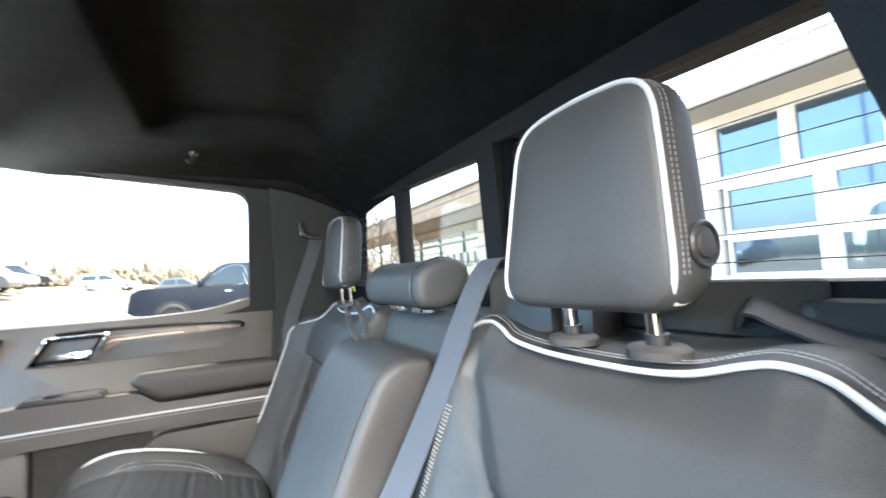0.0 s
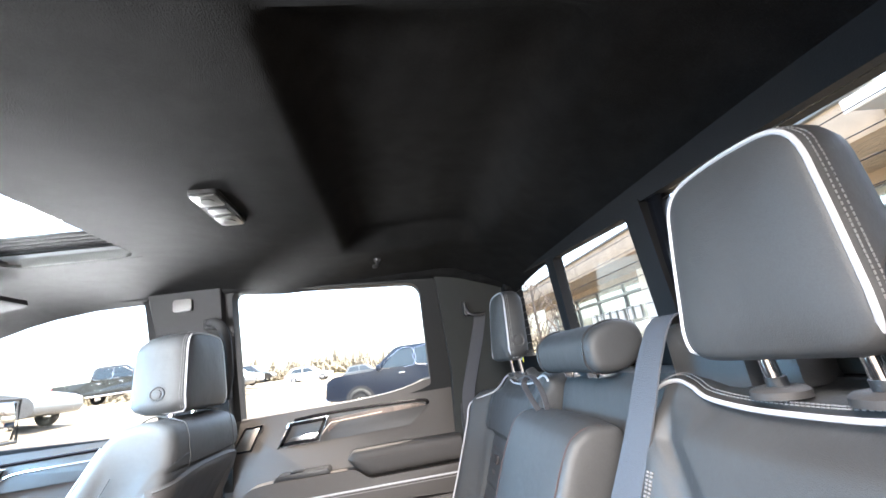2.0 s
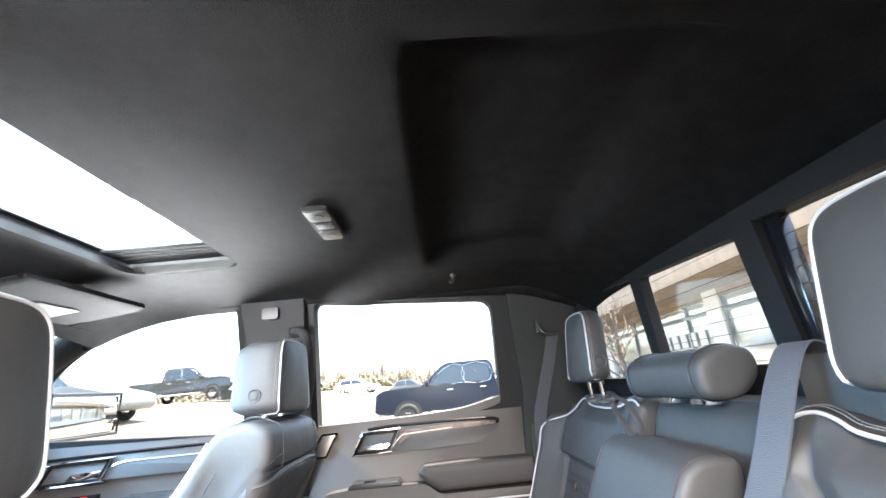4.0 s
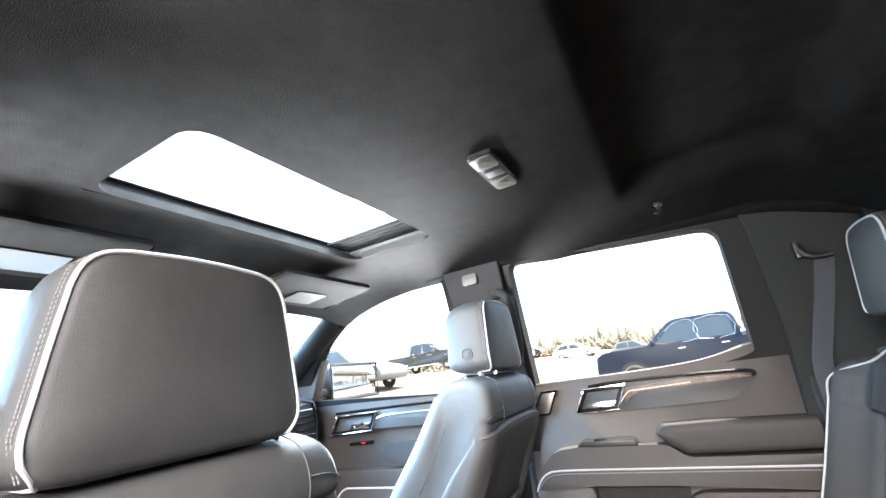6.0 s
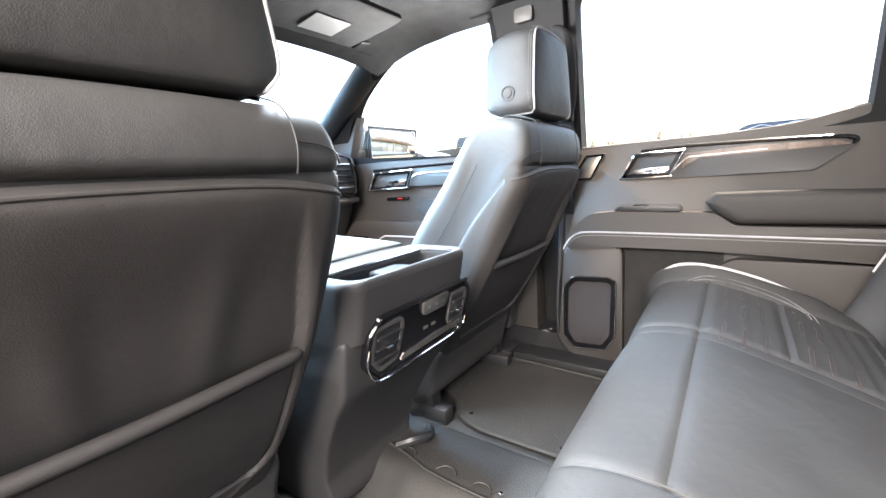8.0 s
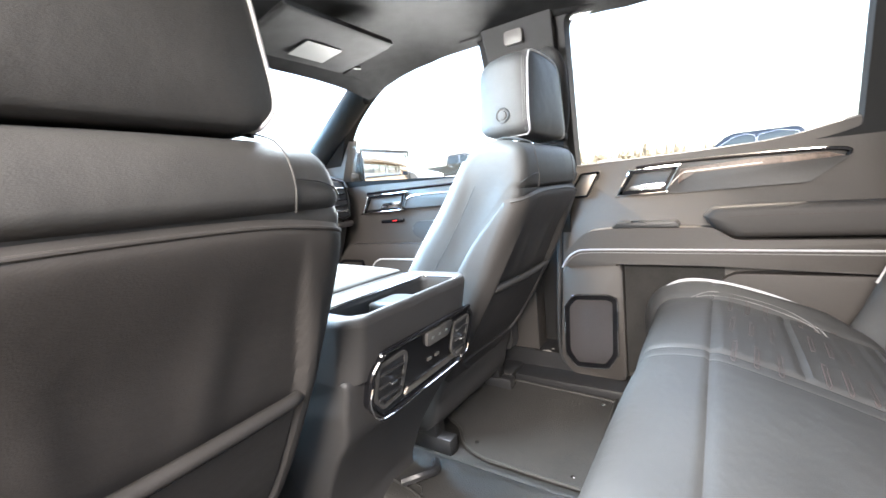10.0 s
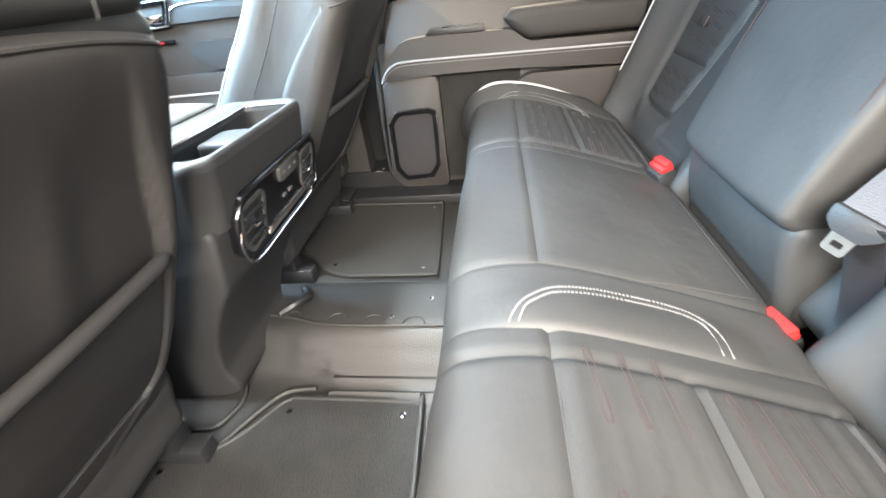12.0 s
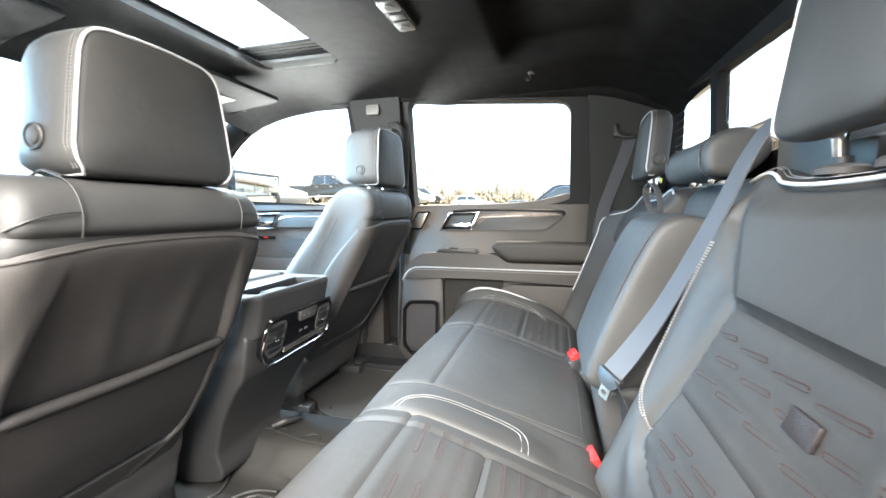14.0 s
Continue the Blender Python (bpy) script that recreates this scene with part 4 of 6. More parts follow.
    # seams on the side facing the console and along the top of the backrest
    for s in (1, -1):
        e = s * hw * 0.55
        part("seam", tube([(0.835, cy + e * 1.05, 0.7665 + rise), (0.78, cy + e, 0.7745 + rise), (0.72, cy + e, 0.733 + rise * 0.8), (0.64, cy + e * 1.1, 0.615), (0.545, cy + e * 1.2, 0.47)], 0.0022, n=6), DARKPLASTIC, b)
        front = [q for q in spline([(a, 0, b) for a, b in prof], 8, True)[8 * 8:12 * 8 + 1]]
        cord = []
        for k in range(1, len(front) - 1, 3):
            d = (front[k + 1] - front[k - 1]).normalized()
            nrm = Vector((d.z, 0, -d.x))
            nrm = nrm if nrm.x < 0 else -nrm
            v = 0.5 + s * 0.462
            q = front[k] + nrm * (off(0, v, front[k].x, front[k].z) + 0.0005)
            cord.append((q.x, ywarp(cy - hw + 2 * hw * v, q.x, q.z), q.z))
        part("side_piping", tube(cord, 0.0020, n=6, sub=2), PIPING, b, "pale edge piping")
        flank = [(q.x + 0.055 + 0.03 * (q.z < 0.45), ywarp(cy + s * (hw + 0.0006), q.x, q.z), q.z - 0.028) for q in front[3:-3:3]]
        part("flank_seam", tube(flank, 0.0012, n=6, sub=2), DARKPLASTIC, b)
        part("post", tube([(0.785, hc[1] + s * 0.06, 0.76), (0.79, hc[1] + s * 0.06, 0.85)], 0.007, n=12, sub=1), CHROME, st, "chrome headrest post")
    headrest(st, hc, 0.132, 0.104, 0.094, 0.140, 1, "black leather headrest with white piping", lean=-0.02, rt=0.06, rb=0.04)
    return st


front_seat(-0.427, (0.850, -0.416, 0.866), "black leather driver seat with piped headrest and map pocket")
front_seat(0.475, (0.848, 0.500, 0.909), "black leather passenger seat with piped headrest and map pocket", 0.034)

# ---- rear bench ----
bench = thing("rear_bench_seat", (1.35, 0, 0.0), "black leather three-place rear bench with white piping and fold-up centre armrest", "seat")
CUSH = [(1.12, 0.05), (1.085, 0.16), (1.068, 0.27), (1.078, 0.333), (1.115, 0.360), (1.20, 0.364), (1.32, 0.332), (1.44, 0.291), (1.498, 0.268), (1.526, 0.225), (1.56, 0.16), (1.60, 0.10), (1.60, 0.05)]


def skin(outline, lo, hi, key):
    """The smooth outline's points between two limits, in order of x (key 0) or z (key 1)."""
    line = [(p.x, p.z) for p in spline([(a, 0, b) for a, b in outline], 14, True)]
    return sorted(p if key == 0 else (p[1], p[0]) for p in line if lo(p) and hi(p))


CUSH_TOP = skin(CUSH, lambda p: p[1] > 0.255, lambda p: 1.0705 < p[0] < 1.56 and (p[1] > 0.33 or p[0] > 1.2), 0)


def cush_z(x):
    pts = CUSH_TOP
    for (x0, z0), (x1, z1) in zip(pts, pts[1:]):
        if x <= x1:
            return z0 + (z1 - z0) * max(0, x - x0) / (x1 - x0)
    return pts[-1][1]


def cushion_off(outer):
    """outer: 1 or -1, the end of the section that carries the bolster; 0 for the middle place."""
    def off(s, v, x, z):
        top = z > 0.25 and x < 1.57
        if not top:
            return 0.0
        o = 0.006 * (1 - abs(2 * v - 1) ** 3)
        o -= 0.005 * bump_at(x, 1.195, 0.0045) * (1 if outer else min(1, max(0, (v - 0.205) / 0.02)))
        if outer:
            t = v if outer > 0 else 1 - v
            o += 0.034 * bump_at(t, 0.92, 0.10) * (1 if x < 1.40 else max(0, 1 - (x - 1.40) / 0.12))
            if 0.10 < t < 0.80:
                o -= 0.004 * bump_at(x, 1.328, 0.003) + 0.004 * bump_at(x, 1.478, 0.003)
            o -= 0.006 * bump_at(t, 0.80, 0.012) + 0.005 * bump_at(t, 0.10, 0.012)
            if 0.12 < t < 0.78 and 1.20 < x < 1.50:
                o += 0.0025 * math.sin((x - 1.20) / 0.0246 * math.pi) ** 2
        else:
            o += 0.008 * bump_at(v, 0.06, 0.07) * min(1, max(0, (x - 1.12) / 0.05)) * min(1, max(0, (1.44 - x) / 0.05))
            o -= 0.004 * bump_at(v, 0.2175, 0.008)
        return o
    return off


def on_cushion(x, y, y0, y1, o, lift=0.0008):
    """A place on the skin of a cushion section."""
    v = (y - y0) / (y1 - y0)
    t = min(v, 1 - v) * (y1 - y0) / 0.014
    drop = 0.014 * (1 - math.sqrt(max(0, 1 - (1 - min(1, max(0, t))) ** 2)))
    return (x, y, cush_z(x) + cushion_off(o)(0, v, x, 0.3) - drop + lift)


SECTIONS = ((0.268, 0.745, 1), (-0.276, 0.285, 0), (-0.745, -0.258, -1))
for y0, y1, o in SECTIONS:
    c = part("cushion", swell(CUSH, y0, y1, 90, cushion_off(o), 0.014, 14), LEATHER, bench, "black leather seat cushion")
    if o:
        ye = y1 - 0.045 if o > 0 else y0 + 0.045
        part("piping", tube([(1.066, ye - o * 0.02, 0.345), (1.085, ye, 0.382), (1.13, ye + o * 0.008, 0.404), (1.20, ye + o * 0.012, 0.402), (1.30, ye + o * 0.016, 0.376), (1.40, ye + o * 0.022, 0.332), (1.45, ye + o * 0.03, 0.300)], 0.0045, n=8), PIPING, c, "white piping")
        dashes = []
        for gx in (1.230, 1.263, 1.297, 1.361, 1.388, 1.418):
            for i in range(3):
                yy = o * (0.335 + 0.145 * i + (0.03 if gx > 1.33 else 0.0))
                loop = [(-0.0030, -0.45), (-0.0030, 0), (-0.0030, 0.45), (0, 0.5), (0.0030, 0.45), (0.0030, 0), (0.0030, -0.45), (0, -0.5)]
                p = [on_cushion(gx + 0.006 * k + e, yy + o * 0.088 * k, y0, y1, o, 0.0004) for e, k in loop]
                dashes.append(stitches(p + [p[0]], 0.0032, 0.0024, 0.0008))
        part("rust_stitching", join(*dashes), REDTHREAD, c, "short rust-red embossed stitches")["kind"] = "stuff"
    for x in (1.195, 1.328, 1.478) if o else (1.195,):
        ya, yb = (y0 + 0.012, y1 - 0.012) if x < 1.2 else ((y0 + 0.05, y1 - 0.10) if o > 0 else (y0 + 0.10, y1 - 0.05))
        if not o:
            ya = -0.155
        part("seam", tube([on_cushion(x, ya + (yb - ya) * k / 12, y0, y1, o, 0.0006) for k in range(13)], 0.0013, n=6, sub=2), DARKPLASTIC, c)
    if not o:
        part("seam", tube([on_cushion(1.085 + 0.40 * k / 20, -0.152 + 0.02 * max(0, k - 12) / 8, y0, y1, o, 0.0004) for k in range(21)], 0.0014, n=6, sub=2), LEATHER, c)
        part("seam", tube([on_cushion(1.488, 0.19 - 0.30 * k / 12, y0, y1, o, 0.0) for k in range(13)], 0.0014, n=6, sub=2), LEATHER, c)
    part("front_welt", tube([(1.069, y0 + 0.01, 0.30), (1.067, (y0 + y1) / 2, 0.30), (1.069, y1 - 0.01, 0.30)], 0.003, n=6), LEATHER, c)
    if not o:
        arcs = [[(1.150 + d, -0.267), (1.160 + d * 0.9, -0.246), (1.176 + d * 0.7, -0.228 - d * 0.5), (1.205, -0.208 - d), (1.246, -0.199 - d), (1.29, -0.197 - d), (1.34, -0.198 - d), (1.372 - d * 0.4, -0.206 - d), (1.388 - d, -0.232), (1.392 - d, -0.266)] for d in (0.0, 0.011)]
    elif o > 0:
        arcs = [[(1.145 + d, 0.64 + d), (1.19, 0.668 - d), (1.26, 0.672 - d), (1.34, 0.668 - d), (1.39 - d, 0.64), (1.40 - d, 0.61)] for d in (0.0, 0.011)]
    else:
        arcs = []
    if arcs:
        for arc in arcs:
            part("edge_stitching", stitches([on_cushion(x, y, y0, y1, o, 0.0006) for x, y in arc], 0.0036, 0.0026, 0.0015), STITCH, c, "pale double stitching")["kind"] = "stuff"

BACK = [(1.525, 0.24), (1.552, 0.33), (1.603, 0.46), (1.655, 0.60), (1.690, 0.695), (1.706, 0.742), (1.724, 0.764), (1.770, 0.770), (1.812, 0.752), (1.82, 0.50), (1.74, 0.25), (1.62, 0.20)]


BACK_FRONT = skin(BACK, lambda p: p[1] > 0.24, lambda p: p[0] < 1.73, 1)


def back_x(z):
    pts = BACK_FRONT
    for (z0, x0), (z1, x1) in zip(pts, pts[1:]):
        if z <= z1:
            return x0 + (x1 - x0) * max(0, z - z0) / (z1 - z0)
    return pts[-1][1]


CREST = [(0.0, 0.758), (0.04, 0.766), (0.085, 0.768), (0.13, 0.762), (0.18, 0.752), (0.287, 0.746), (0.408, 0.745), (0.5, 0.746), (0.558, 0.749), (0.592, 0.753), (0.64, 0.761), (0.674, 0.764), (0.719, 0.760), (0.758, 0.748), (0.80, 0.734), (0.88, 0.712), (1.0, 0.68)]


def crest(t):
    """The wavy height of a backrest's top edge, from its inner to its outer end."""
    for (a, za), (b, zb) in zip(CREST, CREST[1:]):
        if t <= b:
            return za + (zb - za) * max(0.0, t - a) / (b - a)
    return CREST[-1][1]


def back_off(outer):
    def off(s, v, x, z):
        if x > back_x(min(z, 0.772)) + 0.05 and z < 0.755:
            return 0.0
        t = v if outer > 0 else 1 - v
        o = 0.0
        fade = min(1.0, max(0.0, (0.755 - z) / 0.055))
        fade = fade * fade * (3 - 2 * fade)
        if z < 0.755:
            o += 0.030 * bump_at(t, 0.94, 0.10) + 0.045 * bump_at(t, 0.97, 0.085) * min(1, max(0, (0.73 - z) / 0.06)) + 0.024 * bump_at(t, 0.05, 0.08)
            up = min(1.0, max(0.0, (z - 0.592) / 0.016))
            lo = (0.20 - 0.155 * min(1, max(0, (z - 0.60) / 0.10))) * up + (0.126 + 0.085 * min(1, max(0, (z - 0.393) / 0.2)) if outer < 0 else 0.45 - 0.12 * min(1, max(0, (z - 0.37) / 0.22))) * (1 - up)
            hi = 0.90 * up + 0.80 * (1 - up)
            mask = min(1, max(0, (t - lo) / 0.035)) * min(1, max(0, (hi - t) / 0.035))
            bot = 0.336 + 0.030 * max(0.0, (abs(t - (0.46 if outer < 0 else 0.62)) - (0.18 if outer < 0 else 0.06)) / 0.16) ** 2
            base = min(1, max(0, (z - bot) / 0.022))
            base = base * base * (3 - 2 * base)
            mask = mask * mask * (3 - 2 * mask) * base
            o += up * (0.016 * min(1, max(0, (t - lo) / 0.10), 1) * min(1, max(0, (hi - t) / 0.08)) - mask * (0.024 * bump_at(t, 0.05, 0.08) + 0.020 * bump_at(t, 0.94, 0.10)))
            o -= mask * 0.010 * bump_at(z, 0.596, 0.006)
            o -= (1 - up) * mask * 0.008 * bump_at(z, 0.456, 0.006)
            o += (1 - up) * mask * 0.0032 * math.sin((z - 0.25) / 0.0235 * math.pi) ** 2
            o -= (0.004 * up + 0.010 * (1 - up)) * (bump_at(t, lo, 0.018) + bump_at(t, hi, 0.018)) * (up + (1 - up) * base)
            span = min(1, max(0, (t - lo) / 0.05 + 0.5)) * min(1, max(0, (hi - t) / 0.05 + 0.5))
            o += span * ((1 - base) * 0.008 * bump_at(z, bot - 0.03, 0.025) - 0.010 * bump_at(z, bot, 0.010))
        o *= fade
        o += ((crest(t) - 0.757) * 0.9 - 0.005) * (1 - fade)
        return o
    return off


def on_back(y, z, y0, y1, o, lift=0.001):
    """A place on the skin of a rear backrest."""
    q = back_off(o)(0, (y - y0) / (y1 - y0), back_x(z), z) + lift
    return (back_x(z) - 0.93 * q, y, z + 0.36 * q)


for y0, y1, o in ((0.215, 0.755, 1), (-0.735, -0.205, -1)):
    b = part("backrest", swell(BACK, y0, y1, 180, back_off(o), 0.018, 16), LEATHER, bench, "black leather rear backrest")
    a = lambda t: y0 + (y1 - y0) * (t if o > 0 else 1 - t)
    top = [(1.708 + (z - 0.75) * 0.5, a(t), z) for t, z in CREST[:-2]] + [on_back(a(0.87), 0.708, y0, y1, o, 0.002)]
    side = [on_back(a(0.955 + 0.01 * (z < 0.66)), z, y0, y1, o, 0.002) for z in (0.66, 0.60, 0.54, 0.46, 0.38)]
    part("piping", tube(top + side, 0.0027, n=8), PIPING, b, "white piping along the top edge")
    for k in (0.007, 0.0125):
        part("stitching", stitches([(x + k, y, z + 0.0055 + k * 0.2) for x, y, z in top], 0.0038, 0.0032, 0.0007), STITCH, b)["kind"] = "stuff"
    dashes = []
    for i, z in enumerate((0.560, 0.535, 0.505, 0.425, 0.40, 0.375)):
        for j in range(4 if o < 0 else 3):
            t = 0.27 + (j + 0.4 * (i % 2)) * 0.135 if o < 0 else 0.45 + (j + 0.4 * (i % 2)) * 0.115
            loop = [(-0.0026, -0.9), (-0.0026, 0), (-0.0026, 0.9), (0, 1.0), (0.0026, 0.9), (0.0026, 0), (0.0026, -0.9), (0, -1.0)]
            ring = [on_back(a(t + (0.055 if o < 0 else 0.042) * q), z + 0.004 * q + e, y0, y1, o, 0.0004) for e, q in loop]
            dashes.append(stitches(ring + [ring[0]], 0.0032, 0.0024, 0.0008))
    # dark cord drawn as the shade under the upper pad
    part("crease_shade", tube([on_back(a((0.235 + 0.56 * k / 12) if o < 0 else (0.36 + 0.43 * k / 12)), 0.594, y0, y1, o, 0.0005) for k in range(13)], 0.0014, n=6, sub=2), DARKPLASTIC, b)
    for z in (0.456,):
        part("seam", tube([on_back(a((0.17 + 0.61 * k / 12) if o < 0 else (0.41 + 0.36 * k / 12)), z, y0, y1, o, 0.0) for k in range(13)], 0.0014, n=6, sub=2), DARKPLASTIC, b)
    part("rust_stitching", join(*dashes), REDTHREAD, b, "short rust-red embossed stitches")["kind"] = "stuff"
    zz = [(0.665, 0.035), (0.61, 0.022), (0.55, 0.014), (0.48, 0.012), (0.43, 0.030), (0.402, 0.075), (0.39, 0.12)]
    if o > 0:
        zz = [(0.66, 0.22), (0.61, 0.26), (0.55, 0.30), (0.48, 0.345), (0.43, 0.38), (0.385, 0.41)]
    zs = (0.60, 0.56, 0.50, 0.44, 0.38)
    for k in (-1, 1):
        w_ = k * 0.0036 / abs(y1 - y0)
        part("edge_stitching", stitches([on_back(a(t + 0.022 + w_), z, y0, y1, o, 0.0008) for z, t in zz], 0.0038, 0.0022, 0.0020), STITCH, b, "pale double stitching")["kind"] = "stuff"
        if o < 0:
            part("edge_stitching", stitches([on_back(a(0.862 + w_), z, y0, y1, o, 0.0008) for z in zs], 0.0038, 0.0022, 0.0020), STITCH, b, "pale double stitching")["kind"] = "stuff"
    tp = on_back(a(0.63), 0.537, y0, y1, o, 0.004)
    part("fabric_tag", moved(box(-0.0025, 0.0025, -0.020, 0.020, -0.0115, 0.0115, 0.0012), Matrix.Translation(tp) @ Matrix.Rotation(radians(20), 4, "Y")), TAGCLOTH, b, "small brown-grey fabric tag")

for y0, y1 in ((0.255, 0.735), (-0.715, -0.235)):
    part("lower_bolster", swell([(1.536, 0.262), (1.536, 0.296), (1.550, 0.314), (1.585, 0.318), (1.60, 0.28), (1.58, 0.20), (1.535, 0.20)], y0, y1, 20, None, 0.020, 8), LEATHER, bench, "rolled lower edge of the backrest")
mid = part("backrest", swell([(p[0] + (0.035 if p[0] < 1.75 else 0), p[1]) for p in BACK], -0.196, 0.206, 24, None, 0.012, 10), LEATHER, bench, "black leather centre backrest")
ARM = [(1.497, 0.385), (1.500, 0.425), (1.548, 0.555), (1.598, 0.665), (1.628, 0.698), (1.668, 0.704), (1.70, 0.68), (1.66, 0.55), (1.60, 0.40), (1.54, 0.368)]
arm = part("centre_armrest", swell(ARM, -0.112, 0.210, 30, lambda s, v, x, z: 0.006 * (1 - abs(2 * v - 1) ** 4), 0.013, 12), LEATHER, bench, "folded-up padded centre armrest")
for y in (-0.1005, 0.1985):
    part("seam", tube([(1.5015, y, 0.41), (1.5445, y, 0.553), (1.596, y, 0.666), (1.629, y, 0.7005), (1.668, y, 0.7055)], 0.0012, n=6), REDTHREAD, arm)
low = part("centre_lower_pad", swell([(1.530, 0.255), (1.512, 0.33), (1.516, 0.376), (1.55, 0.385), (1.60, 0.37), (1.60, 0.22), (1.54, 0.20)], -0.118, 0.216, 16, None, 0.02, 8), LEATHER, bench)
part("pull_strap", strap_mesh([(1.652, 0.125, 0.70), (1.640, 0.14, 0.735), (1.640, 0.17, 0.762), (1.647, 0.155, 0.78), (1.655, 0.125, 0.765), (1.660, 0.11, 0.73), (1.662, 0.115, 0.70)], [(1, 0.2, 0)] * 7, 0.0065, 0.0012), TETHER, bench, "black pull strap loop")


def rear_headrest(cy, w, zc, rz):
    h = headrest(bench, (1.689, cy, zc), w, w * 0.79, rz, 0.064, -1, "black leather rear headrest with white piping", lean=0.10)
    for s in (1, -1):
        y = cy + s * 0.047
        part("post", tube([(1.728, y, 0.755), (1.723, y, zc - rz + 0.012)], 0.0075, n=16, sub=1), CHROME, h, "chrome post")
        part("post_sleeve", tube([(1.728, y, 0.764), (1.7275, y, 0.774)], 0.0095, n=16, sub=1), DARKPLASTIC, h)
        part("post_base", loft([[(1.728 + math.cos(q * math.pi / 14) * r, y + math.sin(q * math.pi / 14) * r * 1.08, z) for q in range(28)] for r, z in ((0.0240, 0.755), (0.0240, 0.7615), (0.0205, 0.7645), (0.0140, 0.7660), (0.0100, 0.7640))]), SHELL, h, "round post collar")


rear_headrest(-0.425, 0.097, 0.889, 0.090)
rear_headrest(0.494, 0.106, 0.910, 0.094)
ch = part("centre_headrest", swell([(1.690, 0.79), (1.688, 0.83), (1.71, 0.853), (1.75, 0.862), (1.785, 0.85), (1.79, 0.815), (1.76, 0.783), (1.715, 0.777)], -0.085, 0.198, 20, None, 0.014, 8), LEATHER, bench, "low roll-shaped centre headrest")
for y in (-0.060, 0.172):
    part("seam", tube([(p[0], y, p[1]) for p in [(1.6885, 0.79), (1.6865, 0.83), (1.71, 0.8545), (1.75, 0.8635), (1.786, 0.851), (1.791, 0.815), (1.76, 0.782), (1.715, 0.776)]], 0.0018, closed=True, n=6), DARKPLASTIC, ch)
for y in (0.0, 0.11):
    part("post", box(1.72, 1.76, y - 0.022, y + 0.022, 0.765, 0.785, 0.004), CHROME, ch, "short chrome bracket")
part("yellow_tag", box(1.735, 1.745, 0.475, 0.50, 0.80, 0.815, 0.002), YELLOW, bench, "yellow paper tag")

# belt parts
belt = thing("seat_belt", (1.72, -0.21, 0.84), "grey middle seat belt running down across the centre armrest", "seat belt")
bp = [(1.765, -0.245, 0.80), (1.752, -0.238, 0.842), (1.728, -0.232, 0.846), (1.700, -0.226, 0.80), (1.665, -0.205, 0.70), (1.610, -0.172, 0.56), (1.562, -0.168, 0.475), (1.528, -0.172, 0.428)]
part("webbing", strap_mesh(bp, [(0.1, 1, 0.0), (0.1, 1, 0), (0, 1, 0), (-0.05, 1, 0), (-0.1, 1, 0.1), (-0.2, 1, 0.2), (-0.4, 0.9, 0.2), (-0.48, 0.86, 0.21)], 0.0245, 0.0012), WEBBING, belt, "woven grey webbing")
TA = Vector((0.48, -0.86, -0.21)).normalized()
TD = Vector((-0.018, 0.012, -0.053))
TD = (TD - TA * TD.dot(TA)).normalized()
TN = TA.cross(TD)
TM = Matrix.Translation((1.528, -0.172, 0.428)) @ Matrix((TA, TD, TN)).transposed().to_4x4()
tg = part("tongue", moved(prism(rounded([(-0.013, 0.012), (0.013, 0.012), (0.012, 0.046), (-0.012, 0.046)], 0.005), "z", -0.0016, 0.0016, hole=rounded([(-0.006, 0.031), (0.006, 0.031), (0.006, 0.038), (-0.006, 0.038)], 0.002)), TM), BRUSHED, belt, "bright latch tongue")
part("tongue_cover", moved(prism(rounded([(-0.028, -0.006), (0.030, -0.006), (0.029, 0.008), (0.016, 0.022), (-0.014, 0.022), (-0.026, 0.012)], 0.004), "z", -0.006, 0.006, 0.003), TM), DARKPLASTIC, tg, "dark plastic tongue cover")
part("lower_webbing", strap_mesh([(1.530, -0.176, 0.426), (1.552, -0.176, 0.37), (1.565, -0.19, 0.30), (1.56, -0.20, 0.26)], [(-0.3, 1, 0.3)] * 4, 0.024, 0.0012), DARKPLASTIC, belt, "black lower webbing")
part("guide_block", join(box(1.738, 1.80, -0.335, -0.205, 0.755, 0.838, 0.014), box(1.755, 1.81, -0.38, -0.30, 0.755, 0.80, 0.012)), PLASTIC, belt, "grey plastic belt outlet")

sb = thing("side_belt", (1.68, 0.74, 1.0), "grey rear shoulder belt hanging from the corner pillar", "seat belt")
part("webbing", strap_mesh([(1.692, 0.735, 0.985), (1.668, 0.742, 0.90), (1.630, 0.75, 0.787), (1.606, 0.758, 0.70), (1.604, 0.764, 0.56), (1.60, 0.768, 0.42)], [(1, 0.3, 0.25)] * 6, 0.024, 0.0012), WEBBING, sb)
part("guide", join(tube([(1.640, 0.722, 1.018), (1.650, 0.712, 0.992), (1.675, 0.712, 0.982), (1.705, 0.716, 0.985)], 0.007, n=8), box(1.632, 1.648, 0.715, 0.745, 0.985, 1.035, 0.006)), DARKPLASTIC, sb, "black belt guide")


def buckle(x, y, z, yaw, label):
    b = thing("belt_buckle", (x, y, z - 0.06), label, "buckle", "belt buckles")
    m = Matrix.Translation((x, y, z)) @ Matrix.Rotation(radians(yaw), 4, "Z") @ Matrix.Rotation(radians(-18), 4, "Y")
    part("body", moved(box(-0.024, 0.0160, -0.0285, 0.0285, -0.065, -0.0025, 0.004), m), DARKPLASTIC, b, "black buckle body")
    part("button", moved(join(box(-0.0135, 0.0125, -0.0245, 0.0245, -0.004, 0.006, 0.0015), box(-0.004, 0.0125, -0.0225, 0.0225, 0.004, 0.013, 0.0015)), m), REDPLASTIC, b, "bright red release button")


